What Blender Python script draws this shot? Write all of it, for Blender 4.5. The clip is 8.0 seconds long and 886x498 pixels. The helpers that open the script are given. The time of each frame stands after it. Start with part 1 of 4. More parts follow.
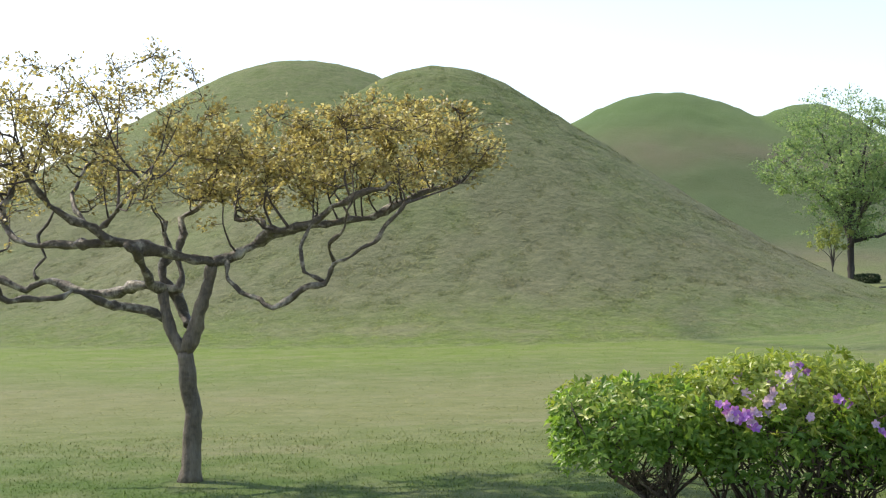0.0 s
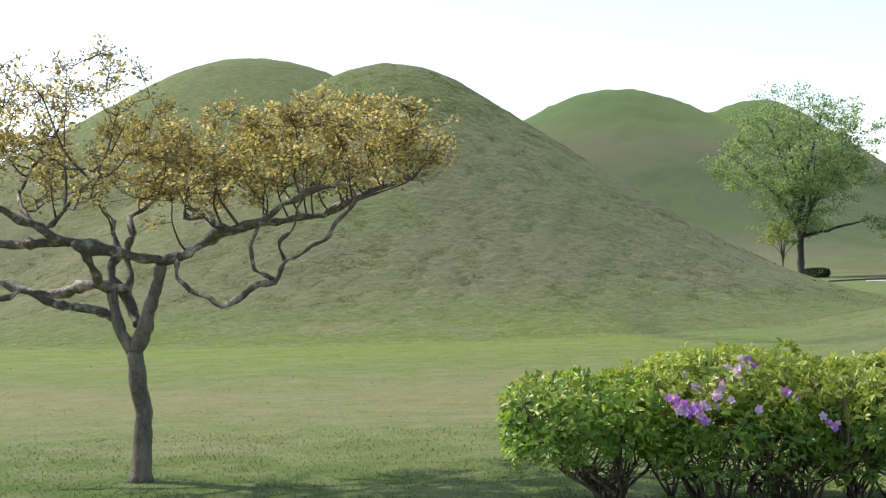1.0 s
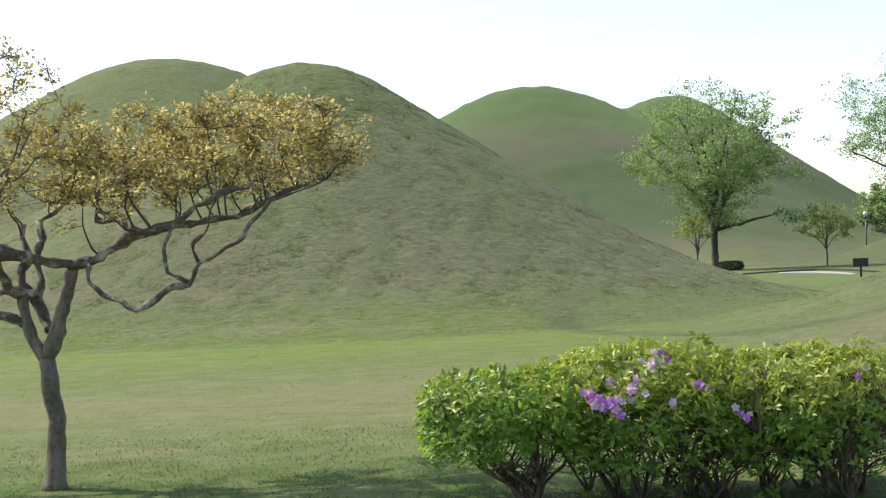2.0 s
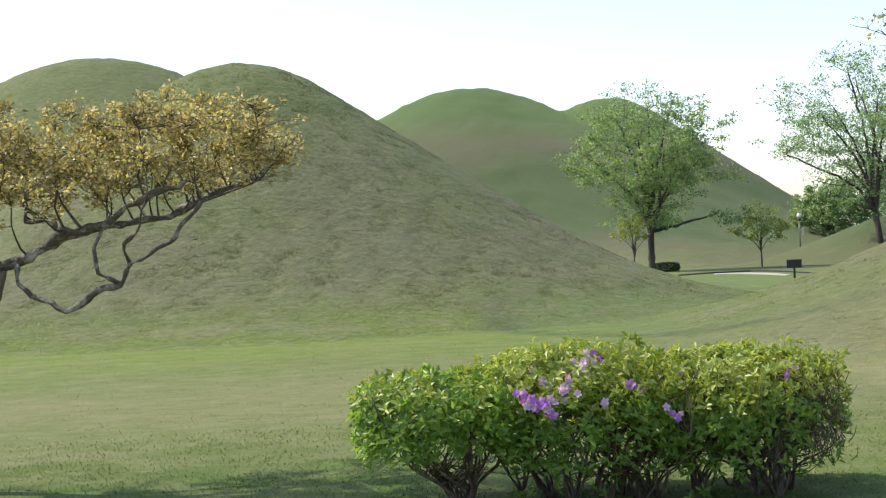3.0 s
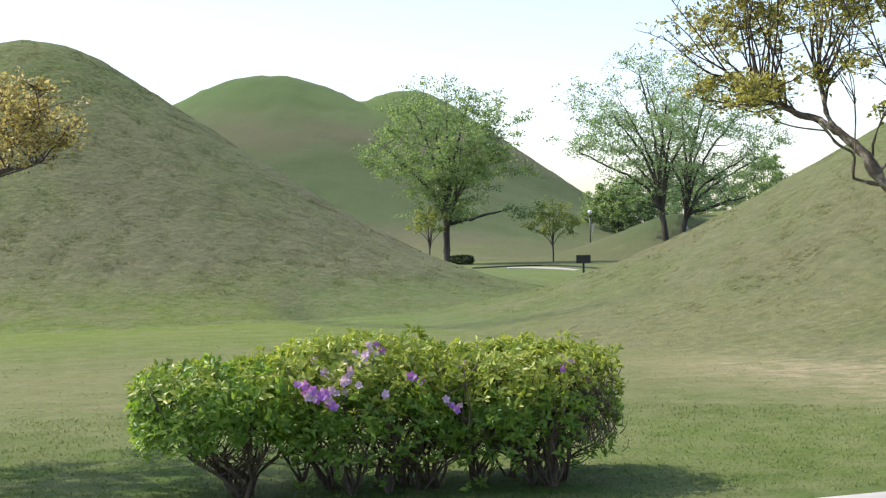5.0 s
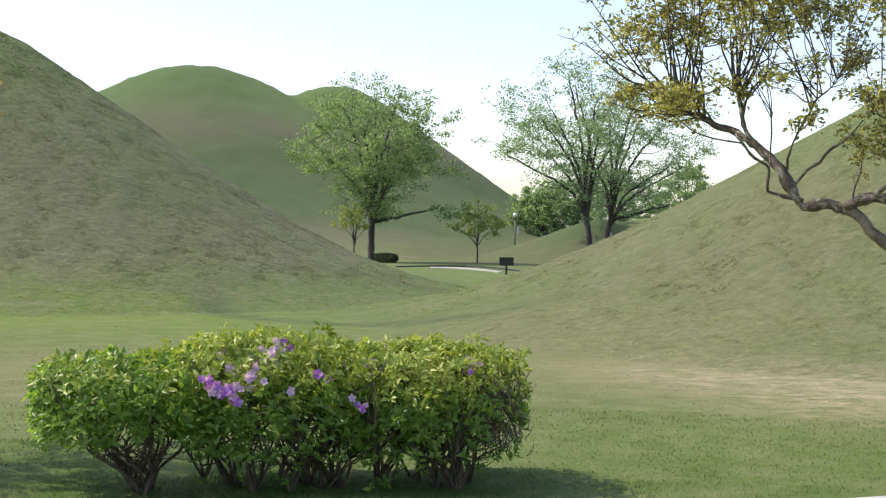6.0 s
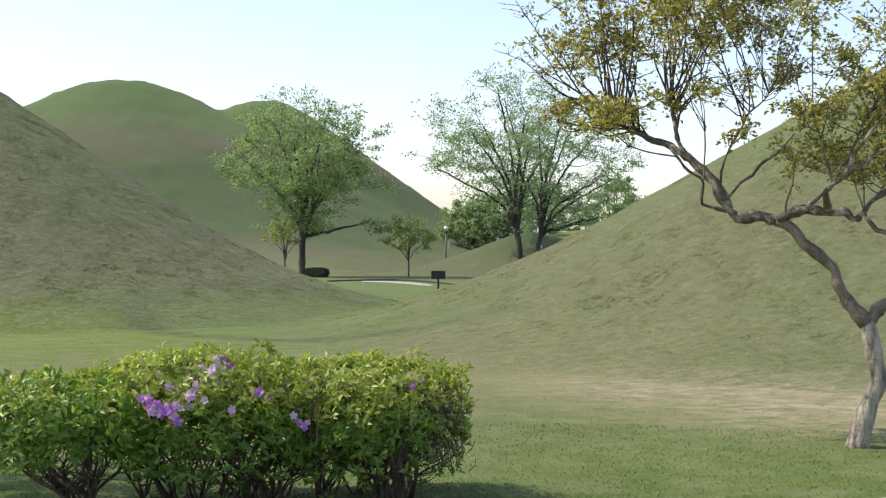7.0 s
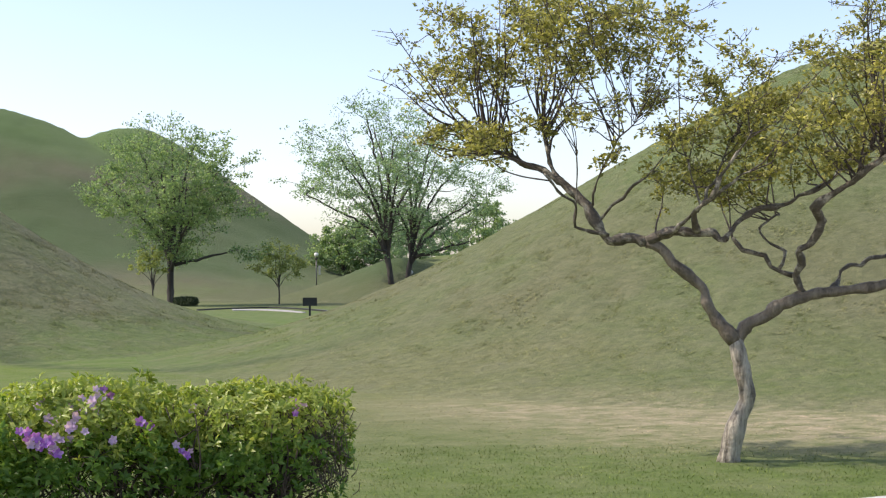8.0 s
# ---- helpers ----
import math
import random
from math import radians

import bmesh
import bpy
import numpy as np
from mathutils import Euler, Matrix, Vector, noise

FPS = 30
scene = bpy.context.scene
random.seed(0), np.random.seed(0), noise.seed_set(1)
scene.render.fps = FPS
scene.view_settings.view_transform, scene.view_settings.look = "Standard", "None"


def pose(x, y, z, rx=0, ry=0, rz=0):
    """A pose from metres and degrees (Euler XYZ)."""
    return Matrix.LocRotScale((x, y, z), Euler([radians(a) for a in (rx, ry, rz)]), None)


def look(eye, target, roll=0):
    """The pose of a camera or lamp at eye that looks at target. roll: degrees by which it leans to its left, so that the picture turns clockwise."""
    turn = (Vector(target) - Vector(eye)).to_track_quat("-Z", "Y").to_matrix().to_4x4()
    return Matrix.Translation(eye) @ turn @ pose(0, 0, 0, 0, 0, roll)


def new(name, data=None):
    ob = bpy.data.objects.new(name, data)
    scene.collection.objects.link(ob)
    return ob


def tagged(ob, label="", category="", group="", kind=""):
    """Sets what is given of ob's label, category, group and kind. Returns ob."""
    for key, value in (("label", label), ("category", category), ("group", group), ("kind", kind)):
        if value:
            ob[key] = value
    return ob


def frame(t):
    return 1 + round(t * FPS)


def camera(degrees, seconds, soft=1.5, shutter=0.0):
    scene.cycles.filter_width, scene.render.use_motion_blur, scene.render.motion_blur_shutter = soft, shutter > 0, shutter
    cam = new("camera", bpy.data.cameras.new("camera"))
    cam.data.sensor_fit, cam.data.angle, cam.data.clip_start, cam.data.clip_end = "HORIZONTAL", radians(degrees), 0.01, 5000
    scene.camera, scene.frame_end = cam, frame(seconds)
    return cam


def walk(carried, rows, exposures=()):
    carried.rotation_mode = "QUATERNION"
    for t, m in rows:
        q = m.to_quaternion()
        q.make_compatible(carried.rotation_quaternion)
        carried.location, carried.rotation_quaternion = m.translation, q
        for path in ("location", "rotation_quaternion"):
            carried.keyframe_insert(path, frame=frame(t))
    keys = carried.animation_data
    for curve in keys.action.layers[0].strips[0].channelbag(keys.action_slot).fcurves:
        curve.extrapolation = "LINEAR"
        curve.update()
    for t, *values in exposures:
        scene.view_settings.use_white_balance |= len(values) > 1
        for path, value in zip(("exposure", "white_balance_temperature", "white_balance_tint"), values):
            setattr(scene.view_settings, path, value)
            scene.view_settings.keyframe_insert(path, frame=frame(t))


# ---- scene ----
cam = camera(34.99, 8.0, 1.2)
PATH = [
    (0, pose(0.000, -0.000, 1.600, 90.579, 0.928, 0.000)),
    (0.5, pose(0.009, -0.003, 1.597, 90.474, 1.195, -0.661)),
    (1, pose(0.021, -0.001, 1.595, 90.438, 1.370, -1.887)),
    (1.5, pose(0.037, -0.004, 1.593, 90.393, 2.046, -3.458)),
    (1.7, pose(0.040, -0.009, 1.599, 90.275, 2.142, -4.230)),
    (2.8, pose(0.073, 0.006, 1.592, 90.329, 2.467, -7.133)),
    (3, pose(0.082, 0.001, 1.591, 90.232, 2.307, -7.693)),
    (3.5, pose(0.105, 0.015, 1.589, 89.902, 2.283, -9.696)),
    (4, pose(0.122, 0.022, 1.588, 89.701, 1.823, -11.822)),
    (4.5, pose(0.132, 0.015, 1.586, 89.372, 1.518, -13.306)),
    (5, pose(0.156, -0.031, 1.599, 89.588, 1.025, -15.930)),
    (5.2, pose(0.166, -0.026, 1.596, 89.895, 0.666, -17.127)),
    (6.3, pose(0.266, -0.015, 1.607, 89.438, -1.276, -19.189)),
    (6.5, pose(0.257, -0.011, 1.607, 89.615, -1.320, -19.430)),
    (7, pose(0.194, 0.012, 1.616, 90.119, -0.508, -21.784)),
    (7.5, pose(0.130, -0.010, 1.614, 90.676, -0.338, -24.272)),
    (8, pose(0.095, -0.037, 1.609, 91.175, 0.399, -27.089)),
]
walk(cam, PATH, [(0.0, 1.04, 6550, 15), (5.0, 1.01, 6550, 16), (8.0, 0.82, 6500, 20)])

# ---------------- light ----------------
SUN_EL, SUN_AZ = 48.0, 63.0            # elevation; degrees left of straight ahead (+y)
world = bpy.data.worlds.new("sky")
scene.world = world
world.use_nodes = True
wn, wl = world.node_tree.nodes, world.node_tree.links
sky = wn.new("ShaderNodeTexSky")
sky.sky_type = "NISHITA"
sky.sun_disc = False
sky.sun_elevation, sky.sun_rotation = radians(SUN_EL), radians(-SUN_AZ)
sky.air_density, sky.dust_density, sky.ozone_density = 1.0, 1.55, 0.9
wn["Background"].inputs["Strength"].default_value = 0.145
wl.new(sky.outputs[0], wn["Background"].inputs["Color"])
sun_data = bpy.data.lights.new("sun", "SUN")
sun_data.energy, sun_data.angle, sun_data.color = 2.85, radians(0.6), (1.0, 0.93, 0.79)
sun = new("sun", sun_data)
SUN_TO = Vector((-math.sin(radians(SUN_AZ)) * math.cos(radians(SUN_EL)), math.cos(radians(SUN_AZ)) * math.cos(radians(SUN_EL)), math.sin(radians(SUN_EL))))
sun.matrix_world = look(SUN_TO * 50, (0, 0, 0))

# ---------------- materials ----------------
def material(name):
    m = bpy.data.materials.new(name)
    m.use_nodes = True
    nt = m.node_tree
    return m, nt, nt.nodes["Principled BSDF"]


def node(nt, kind, **inputs):
    n = nt.nodes.new(kind)
    for k, v in inputs.items():
        n.inputs[k.replace("_", " ")].default_value = v
    return n


def noise_of(nt, scale, detail=4.0, rough=0.55, stretch=None):
    tc = nt.nodes.new("ShaderNodeTexCoord")
    n = node(nt, "ShaderNodeTexNoise", Scale=scale, Detail=detail, Roughness=rough)
    if stretch:
        mp = nt.nodes.new("ShaderNodeMapping")
        mp.inputs["Scale"].default_value = stretch
        nt.links.new(tc.outputs["Object"], mp.inputs["Vector"])
        nt.links.new(mp.outputs[0], n.inputs["Vector"])
    else:
        nt.links.new(tc.outputs["Object"], n.inputs["Vector"])
    return n.outputs["Fac"]


def ramp(nt, fac, *stops):
    r = nt.nodes.new("ShaderNodeValToRGB")
    e = r.color_ramp.elements
    while len(e) < len(stops):
        e.new(0.5)
    for el, (p, c) in zip(e, stops):
        el.position = p
        el.color = (*c, 1) if len(c) == 3 else c
    nt.links.new(fac, r.inputs[0])
    return r.outputs[0]


def mix(nt, fac, a, b, mode="MIX"):
    n = nt.nodes.new("ShaderNodeMix")
    n.data_type, n.blend_type = "RGBA", mode
    for sock, v in ((n.inputs[0], fac), (n.inputs[6], a), (n.inputs[7], b)):
        if isinstance(v, bpy.types.NodeSocket):
            nt.links.new(v, sock)
        elif isinstance(v, (int, float)):
            sock.default_value = v
        else:
            sock.default_value = (*v, 1)
    return n.outputs[2]


def calc(nt, op, a, b=0.0, clamp=False):
    n = nt.nodes.new("ShaderNodeMath")
    n.operation, n.use_clamp = op, clamp
    for i, v in enumerate((a, b)):
        if isinstance(v, bpy.types.NodeSocket):
            nt.links.new(v, n.inputs[i])
        else:
            n.inputs[i].default_value = v
    return n.outputs[0]


def ring(nt, cx, cy, inner, outer, soft):
    """1 inside the ring between the two radii round (cx, cy), with soft edges broken up by noise."""
    tc = nt.nodes.new("ShaderNodeTexCoord")
    sep = nt.nodes.new("ShaderNodeSeparateXYZ")
    nt.links.new(tc.outputs["Object"], sep.inputs[0])
    dx, dy = calc(nt, "SUBTRACT", sep.outputs[0], cx), calc(nt, "SUBTRACT", sep.outputs[1], cy)
    d = calc(nt, "SQRT", calc(nt, "ADD", calc(nt, "MULTIPLY", dx, dx), calc(nt, "MULTIPLY", dy, dy)))
    d = calc(nt, "ADD", d, calc(nt, "MULTIPLY", calc(nt, "SUBTRACT", noise_of(nt, 0.35, 5), 0.5), soft * 3))
    up = calc(nt, "DIVIDE", calc(nt, "SUBTRACT", d, inner - soft), 2 * soft, True)
    down = calc(nt, "DIVIDE", calc(nt, "SUBTRACT", outer + soft, d), 2 * soft, True)
    return calc(nt, "MULTIPLY", up, down)


GREEN, OLIVE, STRAW, LUSH = (0.092, 0.130, 0.036), (0.120, 0.138, 0.056), (0.34, 0.29, 0.195), (0.112, 0.162, 0.030)


def dry_band(nt, col):
    """The straw-coloured strip of worn grass round the foot of the round mound."""
    dry = calc(nt, "MULTIPLY", ring(nt, 23.3, 24.1, 15.9, 19.9, 1.0), ring(nt, 14.5, 11.0, 0.0, 7.8, 1.6))
    dry = calc(nt, "MULTIPLY", dry, ramp(nt, noise_of(nt, 3.2, 8, 0.8, (0.75, 1.0, 1.0)), (0.40, (0.15, 0.15, 0.15)), (0.58, (1.0, 1.0, 1.0))))
    return mix(nt, dry, col, STRAW)


def lawn_colour(nt, big):
    """Colour of the park lawn by place: lush, worn and straw-coloured patches."""
    col = mix(nt, ramp(nt, big, (0.38, (0, 0, 0)), (0.62, (1, 1, 1))), GREEN, OLIVE)
    col = mix(nt, calc(nt, "MULTIPLY", ring(nt, -3, 46, 15.0, 24.5, 3.2), 0.95), col, LUSH)
    col = mix(nt, calc(nt, "MULTIPLY", ring(nt, -1.5, 44, 25.0, 30.5, 2.0), 0.4), col, (0.19, 0.185, 0.085))
    col = dry_band(nt, col)
    col = mix(nt, calc(nt, "MULTIPLY", ring(nt, 16.0, 50, 0.0, 21.0, 3.0), 0.8), col, (0.082, 0.132, 0.034))
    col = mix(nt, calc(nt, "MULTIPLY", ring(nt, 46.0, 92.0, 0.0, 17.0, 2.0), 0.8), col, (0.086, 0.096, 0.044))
    col = mix(nt, calc(nt, "MULTIPLY", ring(nt, 11.6, 28.8, 0.0, 6.4, 0.35), 0.8), col, (0.092, 0.142, 0.036))
    col = mix(nt, calc(nt, "MULTIPLY", ring(nt, 11.6, 28.8, 6.0, 6.8, 0.25), 0.9), col, (0.058, 0.090, 0.028))
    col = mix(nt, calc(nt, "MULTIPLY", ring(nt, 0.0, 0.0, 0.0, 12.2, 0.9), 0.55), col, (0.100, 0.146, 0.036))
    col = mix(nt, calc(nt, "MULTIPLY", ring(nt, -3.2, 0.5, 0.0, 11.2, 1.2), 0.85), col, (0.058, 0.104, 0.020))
    tufts = ramp(nt, noise_of(nt, 5.0, 7, 0.75, (0.6, 1.0, 1.0)), (0.34, (0.80, 0.84, 0.78)), (0.64, (1.10, 1.07, 1.10)))
    col = mix(nt, 1.0, col, tufts, "MULTIPLY")
    worn = ramp(nt, noise_of(nt, 0.55, 6, 0.7, (0.5, 1.0, 1.0)), (0.56, (0, 0, 0)), (0.70, (1, 1, 1)))
    col = mix(nt, calc(nt, "MULTIPLY", worn, 0.5), col, (0.20, 0.178, 0.112))
    return col


def turf(name, kind, blade=False):
    """Short grass: green, olive and straw patches, with fine blades in colour and relief."""
    m, nt, bsdf = material(name)
    big = noise_of(nt, 0.16, 5)
    mid = noise_of(nt, 1.6, 6, 0.65)
    fine = noise_of(nt, 38.0, 5, 0.7)
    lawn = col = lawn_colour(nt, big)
    if kind != "lawn":
        tc = nt.nodes.new("ShaderNodeTexCoord")
        sep = nt.nodes.new("ShaderNodeSeparateXYZ")
        nt.links.new(tc.outputs["Object"], sep.inputs[0])
        if kind == "far":
            up = calc(nt, "ADD", calc(nt, "DIVIDE", sep.outputs[2], 19.0), calc(nt, "MULTIPLY", calc(nt, "SUBTRACT", noise_of(nt, 0.05, 5), 0.5), 0.55), True)
            col = ramp(nt, up, (0.06, (0.108, 0.102, 0.064)), (0.17, (0.062, 0.090, 0.036)), (0.42, (0.056, 0.082, 0.032)), (0.56, (0.100, 0.096, 0.057)), (0.72, (0.086, 0.118, 0.047)), (0.86, (0.083, 0.134, 0.043)))
        else:
            low, top = {"near": (2.8, 6.5), "right": (1.2, 4.8)}[kind]
            h = calc(nt, "DIVIDE", calc(nt, "SUBTRACT", sep.outputs[2], low), top - low, True)
            h = calc(nt, "ADD", h, calc(nt, "MULTIPLY", calc(nt, "SUBTRACT", big, 0.5), 0.9), True)
            dry = {"near": (0.118, 0.126, 0.066), "right": (0.116, 0.121, 0.059)}[kind]
            lush = {"near": (0.106, 0.138, 0.050), "right": (0.100, 0.133, 0.048)}[kind]
            col = mix(nt, h, dry, lush)
        patch = ramp(nt, noise_of(nt, {"near": 0.28, "right": 0.3, "far": 0.06}[kind], 4), (0.44, (0, 0, 0)), (0.60, (1, 1, 1)))
        col = mix(nt, calc(nt, "MULTIPLY", patch, 0.5), col, {"near": (0.106, 0.146, 0.046), "right": (0.092, 0.131, 0.043), "far": (0.050, 0.090, 0.030)}[kind])
        foot = calc(nt, "ADD", calc(nt, "DIVIDE", sep.outputs[2], {"near": 1.1, "right": 1.1, "far": 2.0}[kind]), calc(nt, "MULTIPLY", calc(nt, "SUBTRACT", noise_of(nt, 0.6, 6, 0.65), 0.5), 1.3), True)
        col = mix(nt, foot, lawn, col)
    if kind != "far":
        col = mix(nt, ramp(nt, mid, (0.42, (0, 0, 0)), (0.75, (0.7, 0.7, 0.7))), col, (0.175, 0.185, 0.092) if kind == "lawn" else (0.152, 0.155, 0.085))
    if kind in ("near", "right"):
        tussock = ramp(nt, noise_of(nt, 7.0, 6, 0.72, (0.8, 0.8, 1.4)), (0.32, (0.74, 0.77, 0.72)), (0.50, (1.0, 1.0, 1.0)), (0.70, (1.30, 1.26, 1.28)))
        col = mix(nt, 1.0, col, tussock, "MULTIPLY")
    dark = ramp(nt, fine, (0.3, (0.86, 0.86, 0.82)), (0.6, (1.10, 1.10, 1.06)))
    col = mix(nt, 1.0, col, dark, "MULTIPLY")
    nt.links.new(col, bsdf.inputs["Base Color"])
    bsdf.inputs["Roughness"].default_value = 0.95
    bsdf.inputs["Specular IOR Level"].default_value = 0.15
    bsdf.inputs["Sheen Weight"].default_value = 0.0 if kind == "lawn" else 0.12
    bsdf.inputs["Sheen Roughness"].default_value = 0.45
    bsdf.inputs["Sheen Tint"].default_value = (0.75, 0.80, 0.50, 1)
    if blade:
        tr = nt.nodes.new("ShaderNodeBsdfTranslucent")
        geo = nt.nodes.new("ShaderNodeNewGeometry")
        tone = ramp(nt, geo.outputs["Random Per Island"], (0.0, (0.90, 0.95, 0.78)), (0.6, (1.32, 1.34, 1.22)), (1.0, (2.0, 1.85, 1.7)))
        twice = mix(nt, 1.0, col, tone, "MULTIPLY")
        nt.links.new(twice, tr.inputs["Color"])
        nt.links.new(twice, bsdf.inputs["Base Color"])
        mx = nt.nodes.new("ShaderNodeMixShader")
        mx.inputs[0].default_value = 0.28
        nt.links.new(bsdf.outputs[0], mx.inputs[1])
        nt.links.new(tr.outputs[0], mx.inputs[2])
        nt.links.new(mx.outputs[0], nt.nodes["Material Output"].inputs["Surface"])
        return m
    bump = node(nt, "ShaderNodeBump", Strength=0.8, Distance=0.05 if kind == "lawn" else 0.14)
    both = calc(nt, "ADD", calc(nt, "MULTIPLY", noise_of(nt, 3.8, 6, 0.7, (0.8, 0.9, 2.0)), 1.2), calc(nt, "MULTIPLY", fine, 0.3))
    nt.links.new(both, bump.inputs["Height"])
    nt.links.new(bump.outputs[0], bsdf.inputs["Normal"])
    return m


def leaf_material(name, stops, thin=0.45, gloss=0.35):
    """Leaves: colour differs from leaf to leaf, light shines through."""
    m, nt, bsdf = material(name)
    geo = nt.nodes.new("ShaderNodeNewGeometry")
    col = ramp(nt, geo.outputs["Random Per Island"], *stops)
    col = mix(nt, ramp(nt, noise_of(nt, 1.7, 3), (0.35, (0, 0, 0)), (0.7, (0.5, 0.5, 0.5))), col, stops[0][1])
    nt.links.new(col, bsdf.inputs["Base Color"])
    bsdf.inputs["Roughness"].default_value = gloss
    bsdf.inputs["Specular IOR Level"].default_value = 0.4
    tr = nt.nodes.new("ShaderNodeBsdfTranslucent")
    nt.links.new(mix(nt, 1.0, col, (1.35, 1.3, 0.85), "MULTIPLY"), tr.inputs["Color"])
    mx = nt.nodes.new("ShaderNodeMixShader")
    mx.inputs[0].default_value = thin
    nt.links.new(bsdf.outputs[0], mx.inputs[1])
    nt.links.new(tr.outputs[0], mx.inputs[2])
    nt.links.new(mx.outputs[0], nt.nodes["Material Output"].inputs["Surface"])
    return m


def bark(name, dark, light, scale, rough=0.8, stretch=(1, 1, 0.25)):
    m, nt, bsdf = material(name)
    patch = noise_of(nt, scale, 5, 0.6, stretch)
    grain = noise_of(nt, scale * 9, 4, 0.7, stretch)
    col = ramp(nt, patch, (0.42, dark), (0.68, light))
    col = mix(nt, 1.0, col, ramp(nt, grain, (0.3, (0.6, 0.6, 0.6)), (0.65, (1.15, 1.15, 1.15))), "MULTIPLY")
    nt.links.new(col, bsdf.inputs["Base Color"])
    bsdf.inputs["Roughness"].default_value = rough
    bump = node(nt, "ShaderNodeBump", Strength=0.6, Distance=0.012)
    nt.links.new(grain, bump.inputs["Height"])
    nt.links.new(bump.outputs[0], bsdf.inputs["Normal"])
    return m


def flaky_bark(name, stretch, brown, pale, share, scale):
    """Smooth bark that peels off in pale patches; on the limbs these also paint in sunlit highlights."""
    m, nt, bsdf = material(name)
    patch = noise_of(nt, scale, 6, 0.68, stretch)
    grain = noise_of(nt, 85.0, 4, 0.7, stretch)
    knobs = noise_of(nt, 26.0, 4, 0.6)
    flake = ramp(nt, patch, (share - 0.07, (0, 0, 0)), (share + 0.10, (1, 1, 1)))
    under = ramp(nt, knobs, (0.34, tuple(0.55 * c for c in brown)), (0.62, brown))
    col = mix(nt, flake, under, pale)
    col = mix(nt, 1.0, col, ramp(nt, grain, (0.3, (0.72, 0.72, 0.72)), (0.65, (1.1, 1.1, 1.1))), "MULTIPLY")
    nt.links.new(col, bsdf.inputs["Base Color"])
    bsdf.inputs["Roughness"].default_value = 0.55
    bsdf.inputs["Specular IOR Level"].default_value = 0.4
    bump = node(nt, "ShaderNodeBump", Strength=0.9, Distance=0.03)
    nt.links.new(calc(nt, "ADD", calc(nt, "ADD", patch, calc(nt, "MULTIPLY", grain, 0.2)), calc(nt, "MULTIPLY", knobs, 0.5)), bump.inputs["Height"])
    nt.links.new(bump.outputs[0], bsdf.inputs["Normal"])
    return m


def surface(name, a, b, scale, rough=0.7, metal=0.0, bump_d=0.003):
    m, nt, bsdf = material(name)
    n = noise_of(nt, scale, 6, 0.65)
    nt.links.new(ramp(nt, n, (0.35, a), (0.68, b)), bsdf.inputs["Base Color"])
    bsdf.inputs["Roughness"].default_value = rough
    bsdf.inputs["Metallic"].default_value = metal
    bump = node(nt, "ShaderNodeBump", Strength=0.4, Distance=bump_d)
    nt.links.new(noise_of(nt, scale * 8, 4), bump.inputs["Height"])
    nt.links.new(bump.outputs[0], bsdf.inputs["Normal"])
    return m


M_LAWN = turf("lawn_turf", "lawn")
M_LAWN_BLADE = turf("lawn_blades", "lawn", True)
M_NEAR_BLADE = turf("mound_blades", "near", True)
M_RIGHT_BLADE = turf("mound_blades_dry", "right", True)
M_NEAR = turf("mound_turf", "near")
M_RIGHT = turf("mound_turf_dry", "right")
M_FAR = turf("mound_turf_far", "far")
M_BRONZE = leaf_material("bronze_leaves", [(0.0, (0.140, 0.116, 0.046)), (0.35, (0.29, 0.246, 0.092)), (0.75, (0.47, 0.415, 0.170)), (1.0, (0.66, 0.61, 0.33))], 0.45, 0.42)
M_OCHRE = leaf_material("olive_gold_leaves", [(0.0, (0.110, 0.120, 0.032)), (0.35, (0.25, 0.25, 0.058)), (0.75, (0.42, 0.405, 0.105)), (1.0, (0.58, 0.56, 0.23))], 0.5, 0.28)
M_GREENLEAF = leaf_material("spring_leaves", [(0.0, (0.135, 0.225, 0.098)), (0.6, (0.210, 0.310, 0.130)), (1.0, (0.31, 0.395, 0.18))], 0.55, 0.4)
M_COOLLEAF = leaf_material("cool_green_leaves", [(0.0, (0.150, 0.250, 0.138)), (0.6, (0.220, 0.335, 0.180)), (1.0, (0.32, 0.42, 0.22))], 0.55, 0.4)
M_YELLEAF = leaf_material("yellow_green_leaves", [(0.0, (0.195, 0.245, 0.085)), (0.6, (0.275, 0.33, 0.112)), (1.0, (0.36, 0.40, 0.15))], 0.55, 0.45)
M_AZALEA = leaf_material("azalea_leaves", [(0.0, (0.100, 0.195, 0.030)), (0.6, (0.178, 0.310, 0.048)), (1.0, (0.275, 0.40, 0.078))], 0.55, 0.36)
M_NEWLEAF = leaf_material("azalea_new_leaves", [(0.0, (0.180, 0.262, 0.034)), (0.5, (0.285, 0.355, 0.052)), (1.0, (0.41, 0.45, 0.12))], 0.40, 0.38)
M_PETAL = leaf_material("azalea_petals", [(0.0, (0.29, 0.085, 0.43)), (0.6, (0.40, 0.17, 0.54)), (1.0, (0.60, 0.40, 0.70))], 0.4, 0.5)
M_FADED = leaf_material("faded_petals", [(0.0, (0.46, 0.29, 0.50)), (1.0, (0.66, 0.53, 0.66))], 0.4, 0.6)
# limb patches are pale on dark brown to paint in sun glints besides flaking
M_LIMB = flaky_bark("flaking_highlit_limb_bark", (1, 1, 1), (0.098, 0.080, 0.050), (0.40, 0.365, 0.265), 0.575, 8.0)
M_TRUNK = flaky_bark("smooth_brown_trunk_bark", (1, 1, 0.22), (0.122, 0.098, 0.062), (0.192, 0.160, 0.108), 0.52, 9.0)
M_PALETRUNK = flaky_bark("smooth_pale_trunk_bark", (1, 1, 0.2), (0.158, 0.134, 0.094), (0.38, 0.345, 0.26), 0.48, 11.0)
